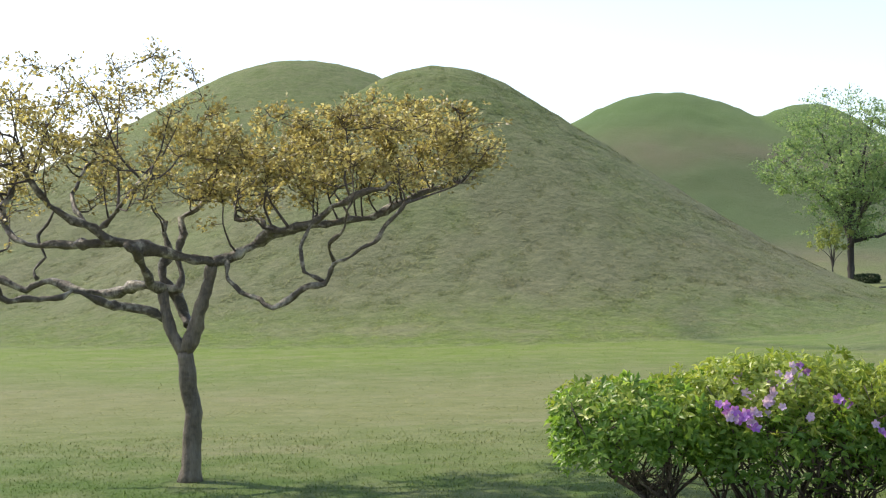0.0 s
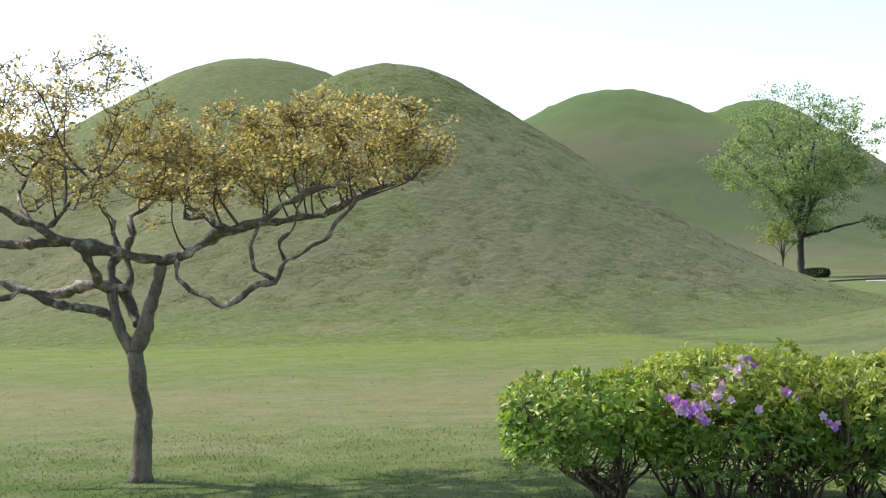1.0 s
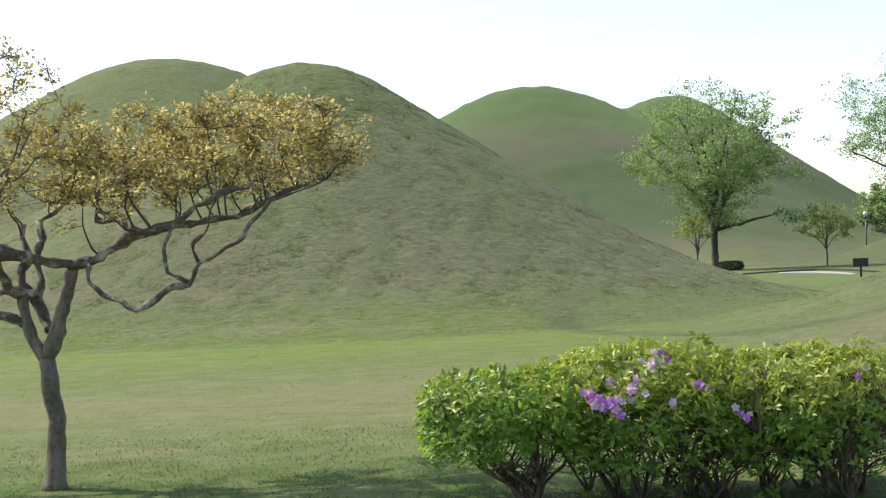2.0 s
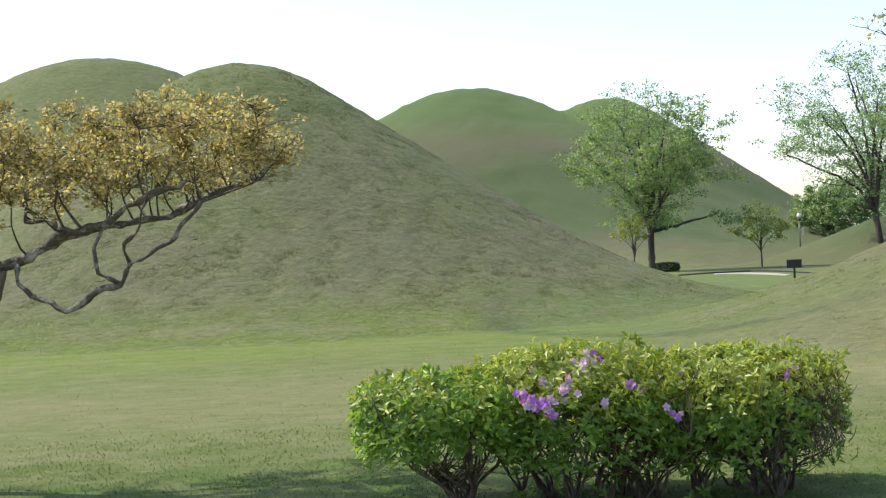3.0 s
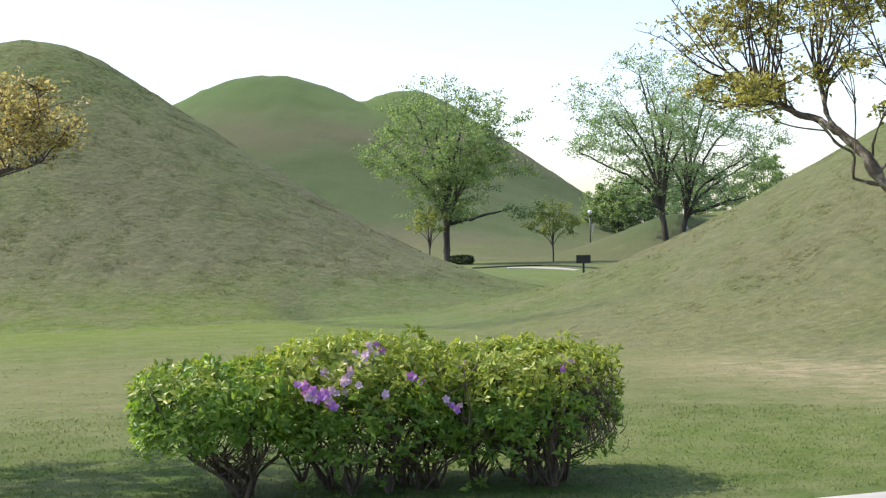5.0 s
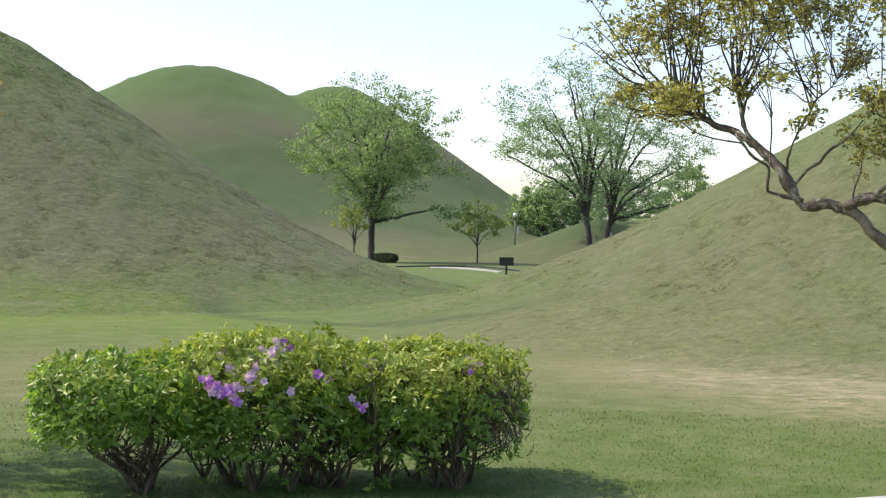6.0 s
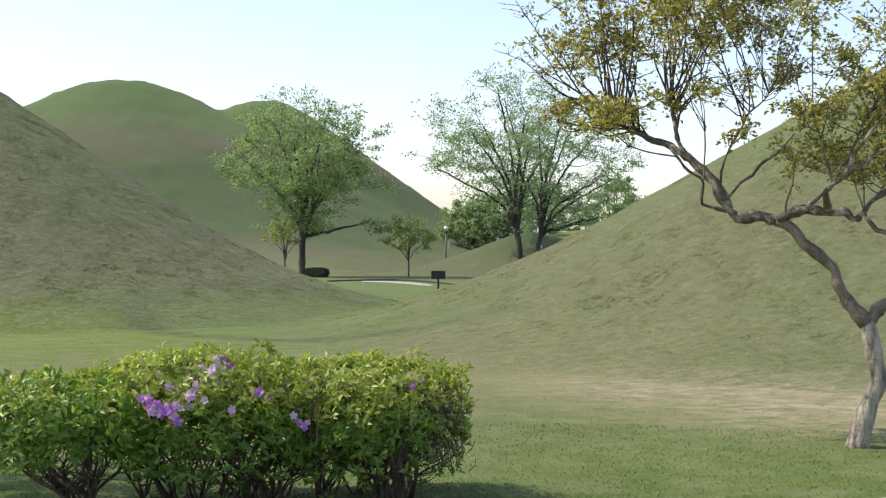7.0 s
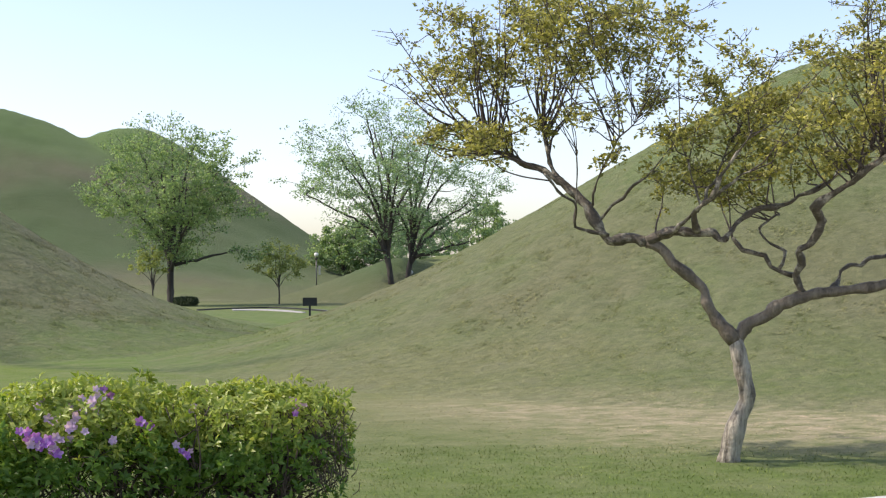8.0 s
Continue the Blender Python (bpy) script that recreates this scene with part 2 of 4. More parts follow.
M_TWIG = bark("twig_bark", (0.045, 0.033, 0.025), (0.125, 0.094, 0.072), 20.0)
M_STEM = bark("azalea_stem_bark", (0.055, 0.040, 0.026), (0.19, 0.145, 0.10), 25.0)
M_DARKBARK = bark("dark_bark", (0.045, 0.038, 0.031), (0.110, 0.092, 0.074), 2.5, 0.9)
M_BOX = leaf_material("clipped_hedge_leaves", [(0.0, (0.02, 0.04, 0.012)), (1.0, (0.05, 0.075, 0.02))], 0.25, 0.5)
M_PAVE = surface("pale_paving", (0.34, 0.33, 0.31), (0.46, 0.45, 0.42), 3.0, 0.85)
M_FARPATH = surface("pale_gravel", (0.27, 0.26, 0.24), (0.37, 0.36, 0.33), 1.5, 0.9)
M_SIGN = surface("black_painted_board", (0.012, 0.011, 0.010), (0.025, 0.023, 0.021), 12.0, 0.5)
M_LAMPPOST = surface("grey_lamp_metal", (0.07, 0.07, 0.065), (0.12, 0.12, 0.11), 9.0, 0.45, 0.6)
M_GLOBE = surface("white_lamp_globe", (0.80, 0.80, 0.78), (0.86, 0.86, 0.84), 5.0, 0.3)
M_STONE = surface("pale_stone", (0.5, 0.48, 0.44), (0.62, 0.6, 0.55), 9.0, 0.9)

# ---------------- mesh helpers ----------------
RNG = np.random.default_rng(7)


def mesh_of(name, verts, faces, mat, smooth=False):
    me = bpy.data.meshes.new(name)
    me.from_pydata(np.asarray(verts).tolist(), [], faces if isinstance(faces, list) else np.asarray(faces).tolist())
    me.materials.append(mat)
    if smooth:
        me.polygons.foreach_set("use_smooth", np.ones(len(me.polygons), dtype=bool))
    me.update()
    return me


def part(name, data, parent, label="", m=None):
    ob = new(name, data)
    ob.parent = parent
    if m is not None:
        ob.matrix_basis = m
    if label:
        tagged(ob, label)
    return ob


def bm_mesh(name, bm, mat, smooth=False):
    me = bpy.data.meshes.new(name)
    bm.to_mesh(me)
    bm.free()
    me.materials.append(mat)
    if smooth:
        me.polygons.foreach_set("use_smooth", np.ones(len(me.polygons), dtype=bool))
    return me


def smooth_line(pts, step, stiff=0.0):
    """A soft curve through the points, with a point every step metres or so."""
    p = np.asarray(pts, float)
    if len(p) == 2:
        n = max(2, int(np.linalg.norm(p[1] - p[0]) / step))
        return p[0] + (p[1] - p[0]) * np.linspace(0, 1, n + 1)[:, None]
    q = np.vstack([2 * p[0] - p[1], p, 2 * p[-1] - p[-2]])
    out = []
    for i in range(1, len(q) - 2):
        n = max(2, int(np.linalg.norm(q[i + 1] - q[i]) / step))
        t = np.linspace(0, 1, n, endpoint=False)[:, None]
        out.append(stiff * (q[i] + (q[i + 1] - q[i]) * t) + (1 - stiff) * 0.5 * (2 * q[i] + (q[i + 1] - q[i - 1]) * t + (2 * q[i - 1] - 5 * q[i] + 4 * q[i + 1] - q[i + 2]) * t ** 2
                          + (3 * q[i] - q[i - 1] - 3 * q[i + 1] + q[i + 2]) * t ** 3))
    return np.vstack(out + [p[-1:]])


def tube(line, radii, sides=6, knob=0.0, seed=0):
    """Vertices and faces of a round branch along line."""
    rng = np.random.default_rng(seed)
    n = len(line)
    tang = np.gradient(line, axis=0)
    tang /= np.linalg.norm(tang, axis=1)[:, None] + 1e-9
    ref = np.array([0.3, 0.9, 0.2])
    u = np.cross(tang, ref)
    u /= np.linalg.norm(u, axis=1)[:, None] + 1e-9
    v = np.cross(tang, u)
    a = np.linspace(0, 2 * np.pi, sides, endpoint=False)
    r = np.asarray(radii)[:, None] * (1 + knob * rng.normal(size=(n, sides)) + 1.3 * knob * rng.normal(size=(n, 1)))
    ring_pts = line[:, None, :] + r[..., None] * (np.cos(a)[None, :, None] * u[:, None, :] + np.sin(a)[None, :, None] * v[:, None, :])
    verts = np.vstack([ring_pts.reshape(-1, 3), line[:1], line[-1:]])
    faces = []
    for i in range(n - 1):
        for j in range(sides):
            k = (j + 1) % sides
            faces.append((i * sides + j, i * sides + k, (i + 1) * sides + k, (i + 1) * sides + j))
    e = n * sides
    for j in range(sides):
        k = (j + 1) % sides
        faces.append((e, k, j))
        faces.append((e + 1, (n - 1) * sides + j, (n - 1) * sides + k))
    return verts, faces


class Join:
    """Gathers pieces into one mesh."""
    def __init__(self):
        self.v, self.f, self.n = [], [], 0

    def add(self, v, f):
        self.v.append(np.asarray(v))
        self.f.extend([tuple(i + self.n for i in q) for q in f])
        self.n += len(v)

    def mesh(self, name, mat, smooth=True):
        return mesh_of(name, np.vstack(self.v), self.f, mat, smooth)


def leaves(name, pos, size, mat, aspect=0.5, up=0.5, rng=RNG, droop=0.25, along=None, normal=None, jitter=0.5):
    """Folded leaves at pos: each a short blade of four triangles, turned at random, tending to face up."""
    pos = np.asarray(pos)
    n = len(pos)
    d = rng.normal(size=(n, 3)) if along is None else along + jitter * rng.normal(size=(n, 3))
    d[:, 2] = d[:, 2] * (1 - 0.4 * up) + 0.1
    d /= np.linalg.norm(d, axis=1)[:, None]
    nrm = rng.normal(size=(n, 3)) * (1 - up) + np.array([0, 0, 1.0]) * up
    if normal is not None:
        nrm = normal + 0.25 * rng.normal(size=(n, 3))
    side = np.cross(d, nrm)
    side /= np.linalg.norm(side, axis=1)[:, None] + 1e-9
    nrm = np.cross(side, d)
    s = (size * rng.uniform(0.65, 1.3, n))[:, None]
    w = s * aspect * 0.5
    lift = s * 0.12
    v = np.stack([pos, pos + d * s * 0.5 + side * w + nrm * lift, pos + d * s - nrm * s * droop,
                  pos + d * s * 0.5 - side * w + nrm * lift, pos + d * s * 0.5], 1).reshape(-1, 3)
    b = (np.arange(n) * 5)[:, None]
    tri = np.concatenate([b + [[0, 1, 4]], b + [[1, 2, 4]], b + [[2, 3, 4]], b + [[3, 0, 4]]], 1).reshape(-1, 3)
    return fast_mesh(name, v, tri, mat)


def fast_mesh(name, v, tri, mat):
    me = bpy.data.meshes.new(name)
    me.vertices.add(len(v))
    me.vertices.foreach_set("co", np.ascontiguousarray(v, dtype=np.float32).ravel())
    me.loops.add(len(tri) * 3)
    me.loops.foreach_set("vertex_index", np.ascontiguousarray(tri, dtype=np.int32).ravel())
    me.polygons.add(len(tri))
    me.polygons.foreach_set("loop_start", np.arange(0, len(tri) * 3, 3, dtype=np.int32))
    me.materials.append(mat)
    me.update(calc_edges=True)
    me.validate()
    return me


# ---------------- ground and mounds ----------------
BELL_U = np.linspace(0, 1.3, 261)
bell = np.interp(BELL_U, [0, .06, .125, .25, .375, .5, .625, .75, .875, 1, 1.15, 1.3], [1, .992, .94, .77, .60, .43, .27, .14, .05, 0, -.015, -.03])
kern = np.exp(-np.linspace(-2, 2, 25) ** 2)
BELL = np.convolve(np.concatenate([bell[12:0:-1], bell, np.full(12, bell[-1])]), kern / kern.sum(), "valid")


def bump_at(x, y, cx, cy, r, h):
    return h * np.interp(np.hypot(x - cx, y - cy) / r, BELL_U, BELL, right=-0.03)


def soft_max(a, b, k):
    h = np.clip(0.5 + 0.5 * (a - b) / k, 0, 1)
    return b + (a - b) * h + k * h * (1 - h)


def twin_height(x, y):
    return soft_max(bump_at(x, y, -0.1, 43, 15.7, 7.58), bump_at(x, y, -5.4, 54, 23.5, 9.4), 0.25)


def right_height(x, y):
    return bump_at(x, y, 23.3, 24.1, 16.1, 6.6)


def far_height(x, y):
    return soft_max(bump_at(x, y, 23.6, 148, 51.6, 18.85), bump_at(x, y, 37.5, 145, 33.9, 17.4), 0.6) + 0.25 * np.exp(-((x - 22.8) ** 2 + (y - 148) ** 2) / 30)


def low_height(x, y):
    return bump_at(x, y, 44.5, 93, 11.5, 3.1)


def back_height(x, y):
    return np.maximum(bump_at(x, y, 64.0, 116, 30.0, 4.0), 0)


def waves(x, y, size, seed):
    rng = np.random.default_rng(seed)
    out = np.zeros_like(x)
    for k in range(14):
        a, f = rng.uniform(0, 2 * np.pi), rng.uniform(0.6, 2.2) / size
        out += np.sin((x * np.cos(a) + y * np.sin(a)) * 2 * np.pi * f + rng.uniform(0, 6.28))
    return out / 5.0


def mound(name, height, x0, x1, y0, y1, step, mat, label, rough):
    nx, ny = int((x1 - x0) / step), int((y1 - y0) / step)
    x, y = np.meshgrid(np.linspace(x0, x1, nx), np.linspace(y0, y1, ny))
    z = height(x, y)
    z = z + rough * np.clip(z, 0, 1) * (waves(x, y, 1.1, 3) + 0.6 * waves(x, y, 0.45, 4)) + 0.6 * rough * np.clip(z, 0, 1) * waves(x, y, 5.0, 5)
    keep = (z > -0.06).ravel()
    idx = -np.ones(nx * ny, int)
    idx[keep] = np.arange(keep.sum())
    q = np.arange(nx * ny).reshape(ny, nx)
    quads = np.stack([q[:-1, :-1], q[:-1, 1:], q[1:, 1:], q[1:, :-1]], -1).reshape(-1, 4)
    quads = quads[keep[quads].all(1)]
    v = np.stack([x.ravel(), y.ravel(), z.ravel()], 1)[keep]
    ob = new(name, mesh_of(name, v, idx[quads], mat, True))
    return tagged(ob, label, "mound", kind="structure")


def ground():
    rings = [0.0] + [2.0 * 1.25 ** k for k in range(34)]
    seg = 96
    v, f = [(0, 20, 0)], []
    for r in rings[1:]:
        v += [(r * math.cos(2 * math.pi * k / seg), 20 + r * math.sin(2 * math.pi * k / seg), 0) for k in range(seg)]
    for k in range(seg):
        f.append((0, 1 + k, 1 + (k + 1) % seg))
    for i in range(len(rings) - 2):
        a = 1 + i * seg
        for k in range(seg):
            f.append((a + k, a + seg + k, a + seg + (k + 1) % seg, a + (k + 1) % seg))
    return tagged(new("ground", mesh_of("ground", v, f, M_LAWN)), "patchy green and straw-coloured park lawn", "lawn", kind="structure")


ground()
mound("burial_mound", twin_height, -32, 18, 26, 80, 0.2, M_NEAR, "large twin-topped grassy burial mound", 0.024)
mound("burial_mound", right_height, 6, 42, 6, 42, 0.17, M_RIGHT, "round grassy burial mound with dry turf", 0.022)
mound("burial_mound", far_height, -32, 80, 92, 205, 0.9, M_FAR, "tall green burial mound far behind the lawn", 0.10)
mound("burial_mound", low_height, 31, 59, 79, 107, 0.4, M_FAR, "low grassy mound under the trees", 0.03)
mound("burial_mound", lambda x, y: bump_at(x, y, 64.0, 116, 30.0, 4.0), 30, 98, 82, 150, 0.8, M_LAWN, "broad low mound behind the far trees", 0.03)


def grass(name, n, area, tall, wide, mat, label, height=None, blades=1, seed=1, power=1.0, lie=(0.9, 2.2)):
    """Blades of grass, or tufts of them: over a stretch of a mound (x, x, y, y), or over a wedge of lawn (angles, distances)."""
    rng = np.random.default_rng(seed)
    a0, a1, b0, b1 = area
    if height is not None:
        x, y = rng.uniform(a0, a1, n), rng.uniform(b0, b1, n)
        z = height(x, y)
        keep = (z > 0.03) & (rng.random(n) < 0.35 + 0.65 * np.clip(waves(x, y, 1.2, 9) + 0.4, 0, 1))
        far = np.ones(n)
    else:
        ang, r = np.radians(rng.uniform(a0, a1, n)), b0 + (b1 - b0) * rng.uniform(0, 1, n) ** power
        x, y = r * np.sin(ang), r * np.cos(ang)
        z = np.zeros(n)
        hill = np.maximum(twin_height(x, y), right_height(x, y))
        keep = (hill < 0.02) & (y > 7.75 - 0.02 * np.abs(x)) & (rng.random(n) < 0.45 + 0.55 * np.clip(waves(x, y, 1.4, 8) + 0.5, 0, 1))
        far = r / b0
    x, y, z, far = x[keep], y[keep], z[keep], far[keep]
    x, y, z, far = [np.repeat(c, blades) for c in (x, y, z, far)]
    m = len(x)
    gx, gy = np.zeros(m), np.zeros(m)
    if blades > 1:
        x, y = x + rng.normal(size=m) * wide * 1.5, y + rng.normal(size=m) * wide * 1.5
    if height is not None:
        z = height(x, y)
        gx, gy = (height(x + 0.1, y) - height(x - 0.1, y)) / 0.2, (height(x, y + 0.1) - height(x, y - 0.1)) / 0.2
    a, h = rng.uniform(0, 2 * np.pi, m), tall * rng.uniform(0.5, 1.4, m)
    bow = h * rng.uniform(lie[0], lie[1], m)
    lean = np.stack([np.cos(a) * bow, np.sin(a) * bow], 1)
    w = wide * rng.uniform(0.6, 1.3, m) * (0.5 + 0.5 * far)
    c, s = np.sin(a) * w * 0.5, -np.cos(a) * w * 0.5
    base = np.stack([x, y, z - 0.01], 1)
    rise = lean[:, 0] * gx + lean[:, 1] * gy
    tip = base + np.stack([lean[:, 0], lean[:, 1], h + rise], 1)
    mid = base + np.stack([lean[:, 0] * 0.35, lean[:, 1] * 0.35, h * 0.6 + rise * 0.35], 1)
    off = np.stack([c, s, c * gx + s * gy], 1)
    v = np.stack([base - off, base + off, mid + off * 0.7, mid - off * 0.7, tip], 1).reshape(-1, 3)
    b = (np.arange(m) * 5)[:, None]
    tri = np.concatenate([b + [[0, 1, 2]], b + [[0, 2, 3]], b + [[3, 2, 4]]], 1).reshape(-1, 3)
    me = fast_mesh(name, v, tri, mat)
    return tagged(new(name, me), label, "grass", kind="stuff")


# ---------------- trees ----------------
def limb(tree, r0, r1, pts):
    tree.append((r0, r1, pts))


def myrtle(limbs, place, trunk_mat, leaf_mat, crown_fn, n_twigs, seed, label, leaf_n, leaf_size, bow, fan=0.25, stray=0.22):
    """A low spreading tree: knobbly limbs, long fine twigs and clusters of small leaves."""
    rng = np.random.default_rng(seed)
    root = tagged(new("crape_myrtle"), label, "tree", "ornamental trees")
    root.matrix_basis = place
    starts = []
    for i, (r0, r1, pts) in enumerate(limbs):
        line = smooth_line(pts, 0.045, 0.6)
        m = len(line)
        knots = np.linspace(0, 1, max(3, int(m / 2.4)))
        bend = np.stack([np.interp(np.linspace(0, 1, m), knots, rng.normal(size=len(knots))) for _ in range(4)], 1)
        bend[0] = bend[-1] = 0
        line = line + bend[:, :3] * min(0.024, 0.008 + r1 * 0.7) * (0.3 if i == 0 else 0.55 if r0 > 0.042 else 1.0)
        rad = np.linspace(r0, r1, m) * np.clip(1 + (0.04 if i == 0 else 0.10 if r0 > 0.055 else 0.19 if r0 > 0.042 else 0.30) * bend[:, 3], 0.68, 1.7) * 0.9
        if i == 0:
            t = np.linspace(0, 1, m)
            rad = rad * (1 + 0.45 * np.exp(-t * 14))
            line[0, 2] -= 0.05
        v, f = tube(line, rad, 12 if r0 > 0.03 else 8, 0.03 if i == 0 else 0.05 if r0 > 0.055 else 0.10, seed + i)
        part("trunk" if i == 0 else "limb", mesh_of("limb", v, f, trunk_mat if i == 0 else M_TRUNK if r0 >= 0.06 else M_LIMB, True), root)
        if i > 0:
            w = np.linspace(0.15, 1, m) if r0 < 0.05 else np.linspace(0.0, 0.6, m)
            starts += [(p, r, a) for p, r, a in zip(line, rad, w) if p[2] > 1.4]
    sp = np.array([q[0] for q in starts])
    sr = np.array([min(0.013, q[1] * 0.7) for q in starts])
    shoots = Join()
    pads = [crown_fn(rng, (k + rng.random()) / (n_twigs // 3)) for k in range(n_twigs // 3)]
    rng.shuffle(pads)
    aims = []
    for k in range(n_twigs):
        p, thick = pads[k % len(pads)]
        aims.append((p + rng.normal(size=3) * np.array([0.14, 0.16, 0.05]), thick))
    rng.shuffle(aims)
    first = int(n_twigs * fan)
    limbs_n = len(sp)
    aims = aims[:first] + sorted(aims[first:], key=lambda a: np.linalg.norm(sp - a[0], axis=1).min())
    pos, dirs = [], []
    for k, (target, thick) in enumerate(aims):
        d = sp - target
        cost = np.linalg.norm(d * ([0.95, 0.8, 0.8] if k < first else [1, 1, 1]), axis=1) + np.where(d[:, 2] > -0.03, 0.6, 0.0) + rng.exponential(stray if k < first else 0.10, len(sp))
        if k < first:
            cost[limbs_n:] += 9.0
        i = int(np.argmin(cost))
        s, r0 = sp[i], sr[i]
        ln = np.linalg.norm(target - s)
        sag = np.array([0, 0, -bow * ln])
        kink = rng.normal(size=(3, 3)) * (0.012 + 0.2 * bow) * ln
        line = smooth_line([s, s + (target - s) * 0.3 + sag * 0.8 + kink[0], s + (target - s) * 0.55 + sag + kink[1], s + (target - s) * 0.8 + sag * 0.5 + kink[2], target], 0.05, 0.3)
        r = np.linspace(min(r0, 0.0050 + 0.0075 * ln), 0.0030, len(line))
        v, f = tube(line, r, 6, 0.06, seed + k)
        part("twig", mesh_of("twig", v, f, M_TWIG, True), root)
        a, b = int(len(line) * 0.3), len(line) - 1
        if k < first:
            a = int(len(line) * 0.45)
        sp, sr = np.vstack([sp, line[a:b]]), np.concatenate([sr, r[a:b] * 0.9])
        for _ in range(4 + int(ln * 5)):
            t = 1 - 0.75 * rng.beta(1.0, 2.6)
            p = line[int(t * (len(line) - 1))]
            e = p + np.array([rng.normal() * 0.09, rng.normal() * 0.09, rng.uniform(-0.03, 0.10)])
            l2 = smooth_line([p, (p + e) / 2 + rng.normal(size=3) * 0.015, e], 0.07)
            shoots.add(*tube(l2, np.linspace(0.0032, 0.0016, len(l2)), 4))
            c = rng.poisson(leaf_n * thick)
            if c:
                tt = rng.uniform(0.3, 1.1, c)[:, None]
                pos.append(p + (e - p) * tt + rng.normal(size=(c, 3)) * 0.028)
                dirs.append(np.repeat((e - p)[None] / (np.linalg.norm(e - p) + 1e-6), c, 0) * 0.7)
    tagged(part("fine_twig_growth", shoots.mesh("fine_twig_growth", M_TWIG), root), kind="stuff")
    part("crown", leaves("crown", np.vstack(pos), leaf_size, leaf_mat, 0.55, 0.35, rng, 0.2, np.vstack(dirs)), root)
    return root


def band(xs, lows, tops):
    """The lower and upper outline of a crown over x."""
    def pick(x):
        return np.interp(x, xs, lows), np.interp(x, xs, tops)
    return pick


left_band = band([-1.8, -1.4, -0.9, -0.6, -0.4, -0.12, 0.1, 0.75, 1.1, 1.6, 2.0, 2.35], [2.0, 1.98, 2.05, 2.06, 2.08, 2.08, 2.04, 2.06, 2.08, 2.2, 2.22, 2.32],
                 [2.95, 3.12, 3.05, 3.0, 3.25, 3.1, 2.76, 2.79, 2.79, 2.82, 2.74, 2.62])


def left_crown(rng, share):
    x = -1.9 + 4.1 * share
    lo, hi = left_band(x)
    z = lo + (hi - lo) * rng.beta(1.35, 1.2)
    thick = 0.95 if z > lo + 0.25 * (hi - lo) else 0.5
    if x < 0.0:
        thick *= 0.62
    if x < -0.05 and z > 2.75:
        thick = 0.36
    if rng.random() < 0.08 and x < 0:
        z, thick = hi + rng.uniform(0, 0.2), 0.25
    return np.array([x, rng.normal() * 0.55, z]), thick


T = []
limb(T, 0.086, 0.065, [(0.0, 0.0, 0.0), (0.01, 0.0, 0.26), (0.04, 0.0, 0.51), (0.0, 0.0, 0.73), (-0.02, 0.0, 0.97)])
limb(T, 0.06, 0.047, [(-0.02, 0.0, 0.96), (-0.12, 0.03, 1.1), (-0.17, 0.07, 1.26), (-0.18, 0.1, 1.44)])
limb(T, 0.039, 0.026, [(-0.18, 0.1, 1.44), (-0.27, -0.05, 1.47), (-0.32, -0.2, 1.57), (-0.37, -0.35, 1.71), (-0.42, -0.5, 1.77)])
limb(T, 0.039, 0.026, [(-0.18, 0.1, 1.45), (-0.41, 0.19, 1.46), (-0.59, 0.27, 1.41), (-0.77, 0.36, 1.45), (-1.02, 0.44, 1.49), (-1.24, 0.53, 1.47), (-1.46, 0.61, 1.52), (-1.72, 0.7, 1.6)])
limb(T, 0.034, 0.022, [(-0.17, 0.1, 1.21), (-0.29, 0.03, 1.26), (-0.49, -0.04, 1.33), (-0.61, -0.11, 1.37), (-0.81, -0.19, 1.4), (-1.07, -0.26, 1.34), (-1.23, -0.33, 1.37), (-1.37, -0.4, 1.46)])
limb(T, 0.034, 0.017, [(-0.18, 0.1, 1.46), (-0.07, 0.14, 1.46), (-0.04, 0.19, 1.53), (-0.07, 0.23, 1.64), (-0.06, 0.28, 1.75), (-0.01, 0.32, 1.88), (-0.04, 0.37, 1.98), (0.05, 0.41, 2.05), (0.18, 0.46, 2.13), (0.33, 0.5, 2.22)])
limb(T, 0.039, 0.03, [(-0.0, 0.05, 1.17), (-0.02, 0.12, 1.29), (-0.12, 0.19, 1.44), (-0.19, 0.26, 1.64), (-0.12, 0.33, 1.76), (-0.16, 0.4, 1.96)])
limb(T, 0.06, 0.047, [(-0.02, 0.0, 0.96), (0.06, -0.03, 1.15), (0.12, -0.07, 1.36), (0.19, -0.1, 1.62)])
limb(T, 0.047, 0.026, [(0.19, -0.1, 1.63), (0.06, -0.15, 1.65), (-0.08, -0.2, 1.69), (-0.24, -0.25, 1.73), (-0.44, -0.3, 1.78), (-0.57, -0.35, 1.83), (-0.71, -0.4, 1.92), (-0.84, -0.45, 1.98), (-0.95, -0.5, 2.05), (-1.03, -0.55, 2.19), (-1.09, -0.6, 2.34)])
limb(T, 0.034, 0.017, [(-0.46, -0.3, 1.78), (-0.6, -0.22, 1.76), (-0.81, -0.15, 1.78), (-1.03, -0.08, 1.76), (-1.22, 0.0, 1.82), (-1.33, 0.08, 1.95), (-1.35, 0.15, 2.08), (-1.28, 0.23, 2.21), (-1.26, 0.3, 2.36)])
limb(T, 0.047, 0.017, [(0.19, -0.1, 1.63), (0.34, -0.06, 1.67), (0.51, -0.02, 1.77), (0.68, 0.02, 1.84), (0.9, 0.06, 1.9), (1.16, 0.1, 1.93), (1.43, 0.14, 1.97), (1.62, 0.18, 2.05), (1.81, 0.22, 2.14), (2.09, 0.26, 2.23), (2.3, 0.3, 2.29)])
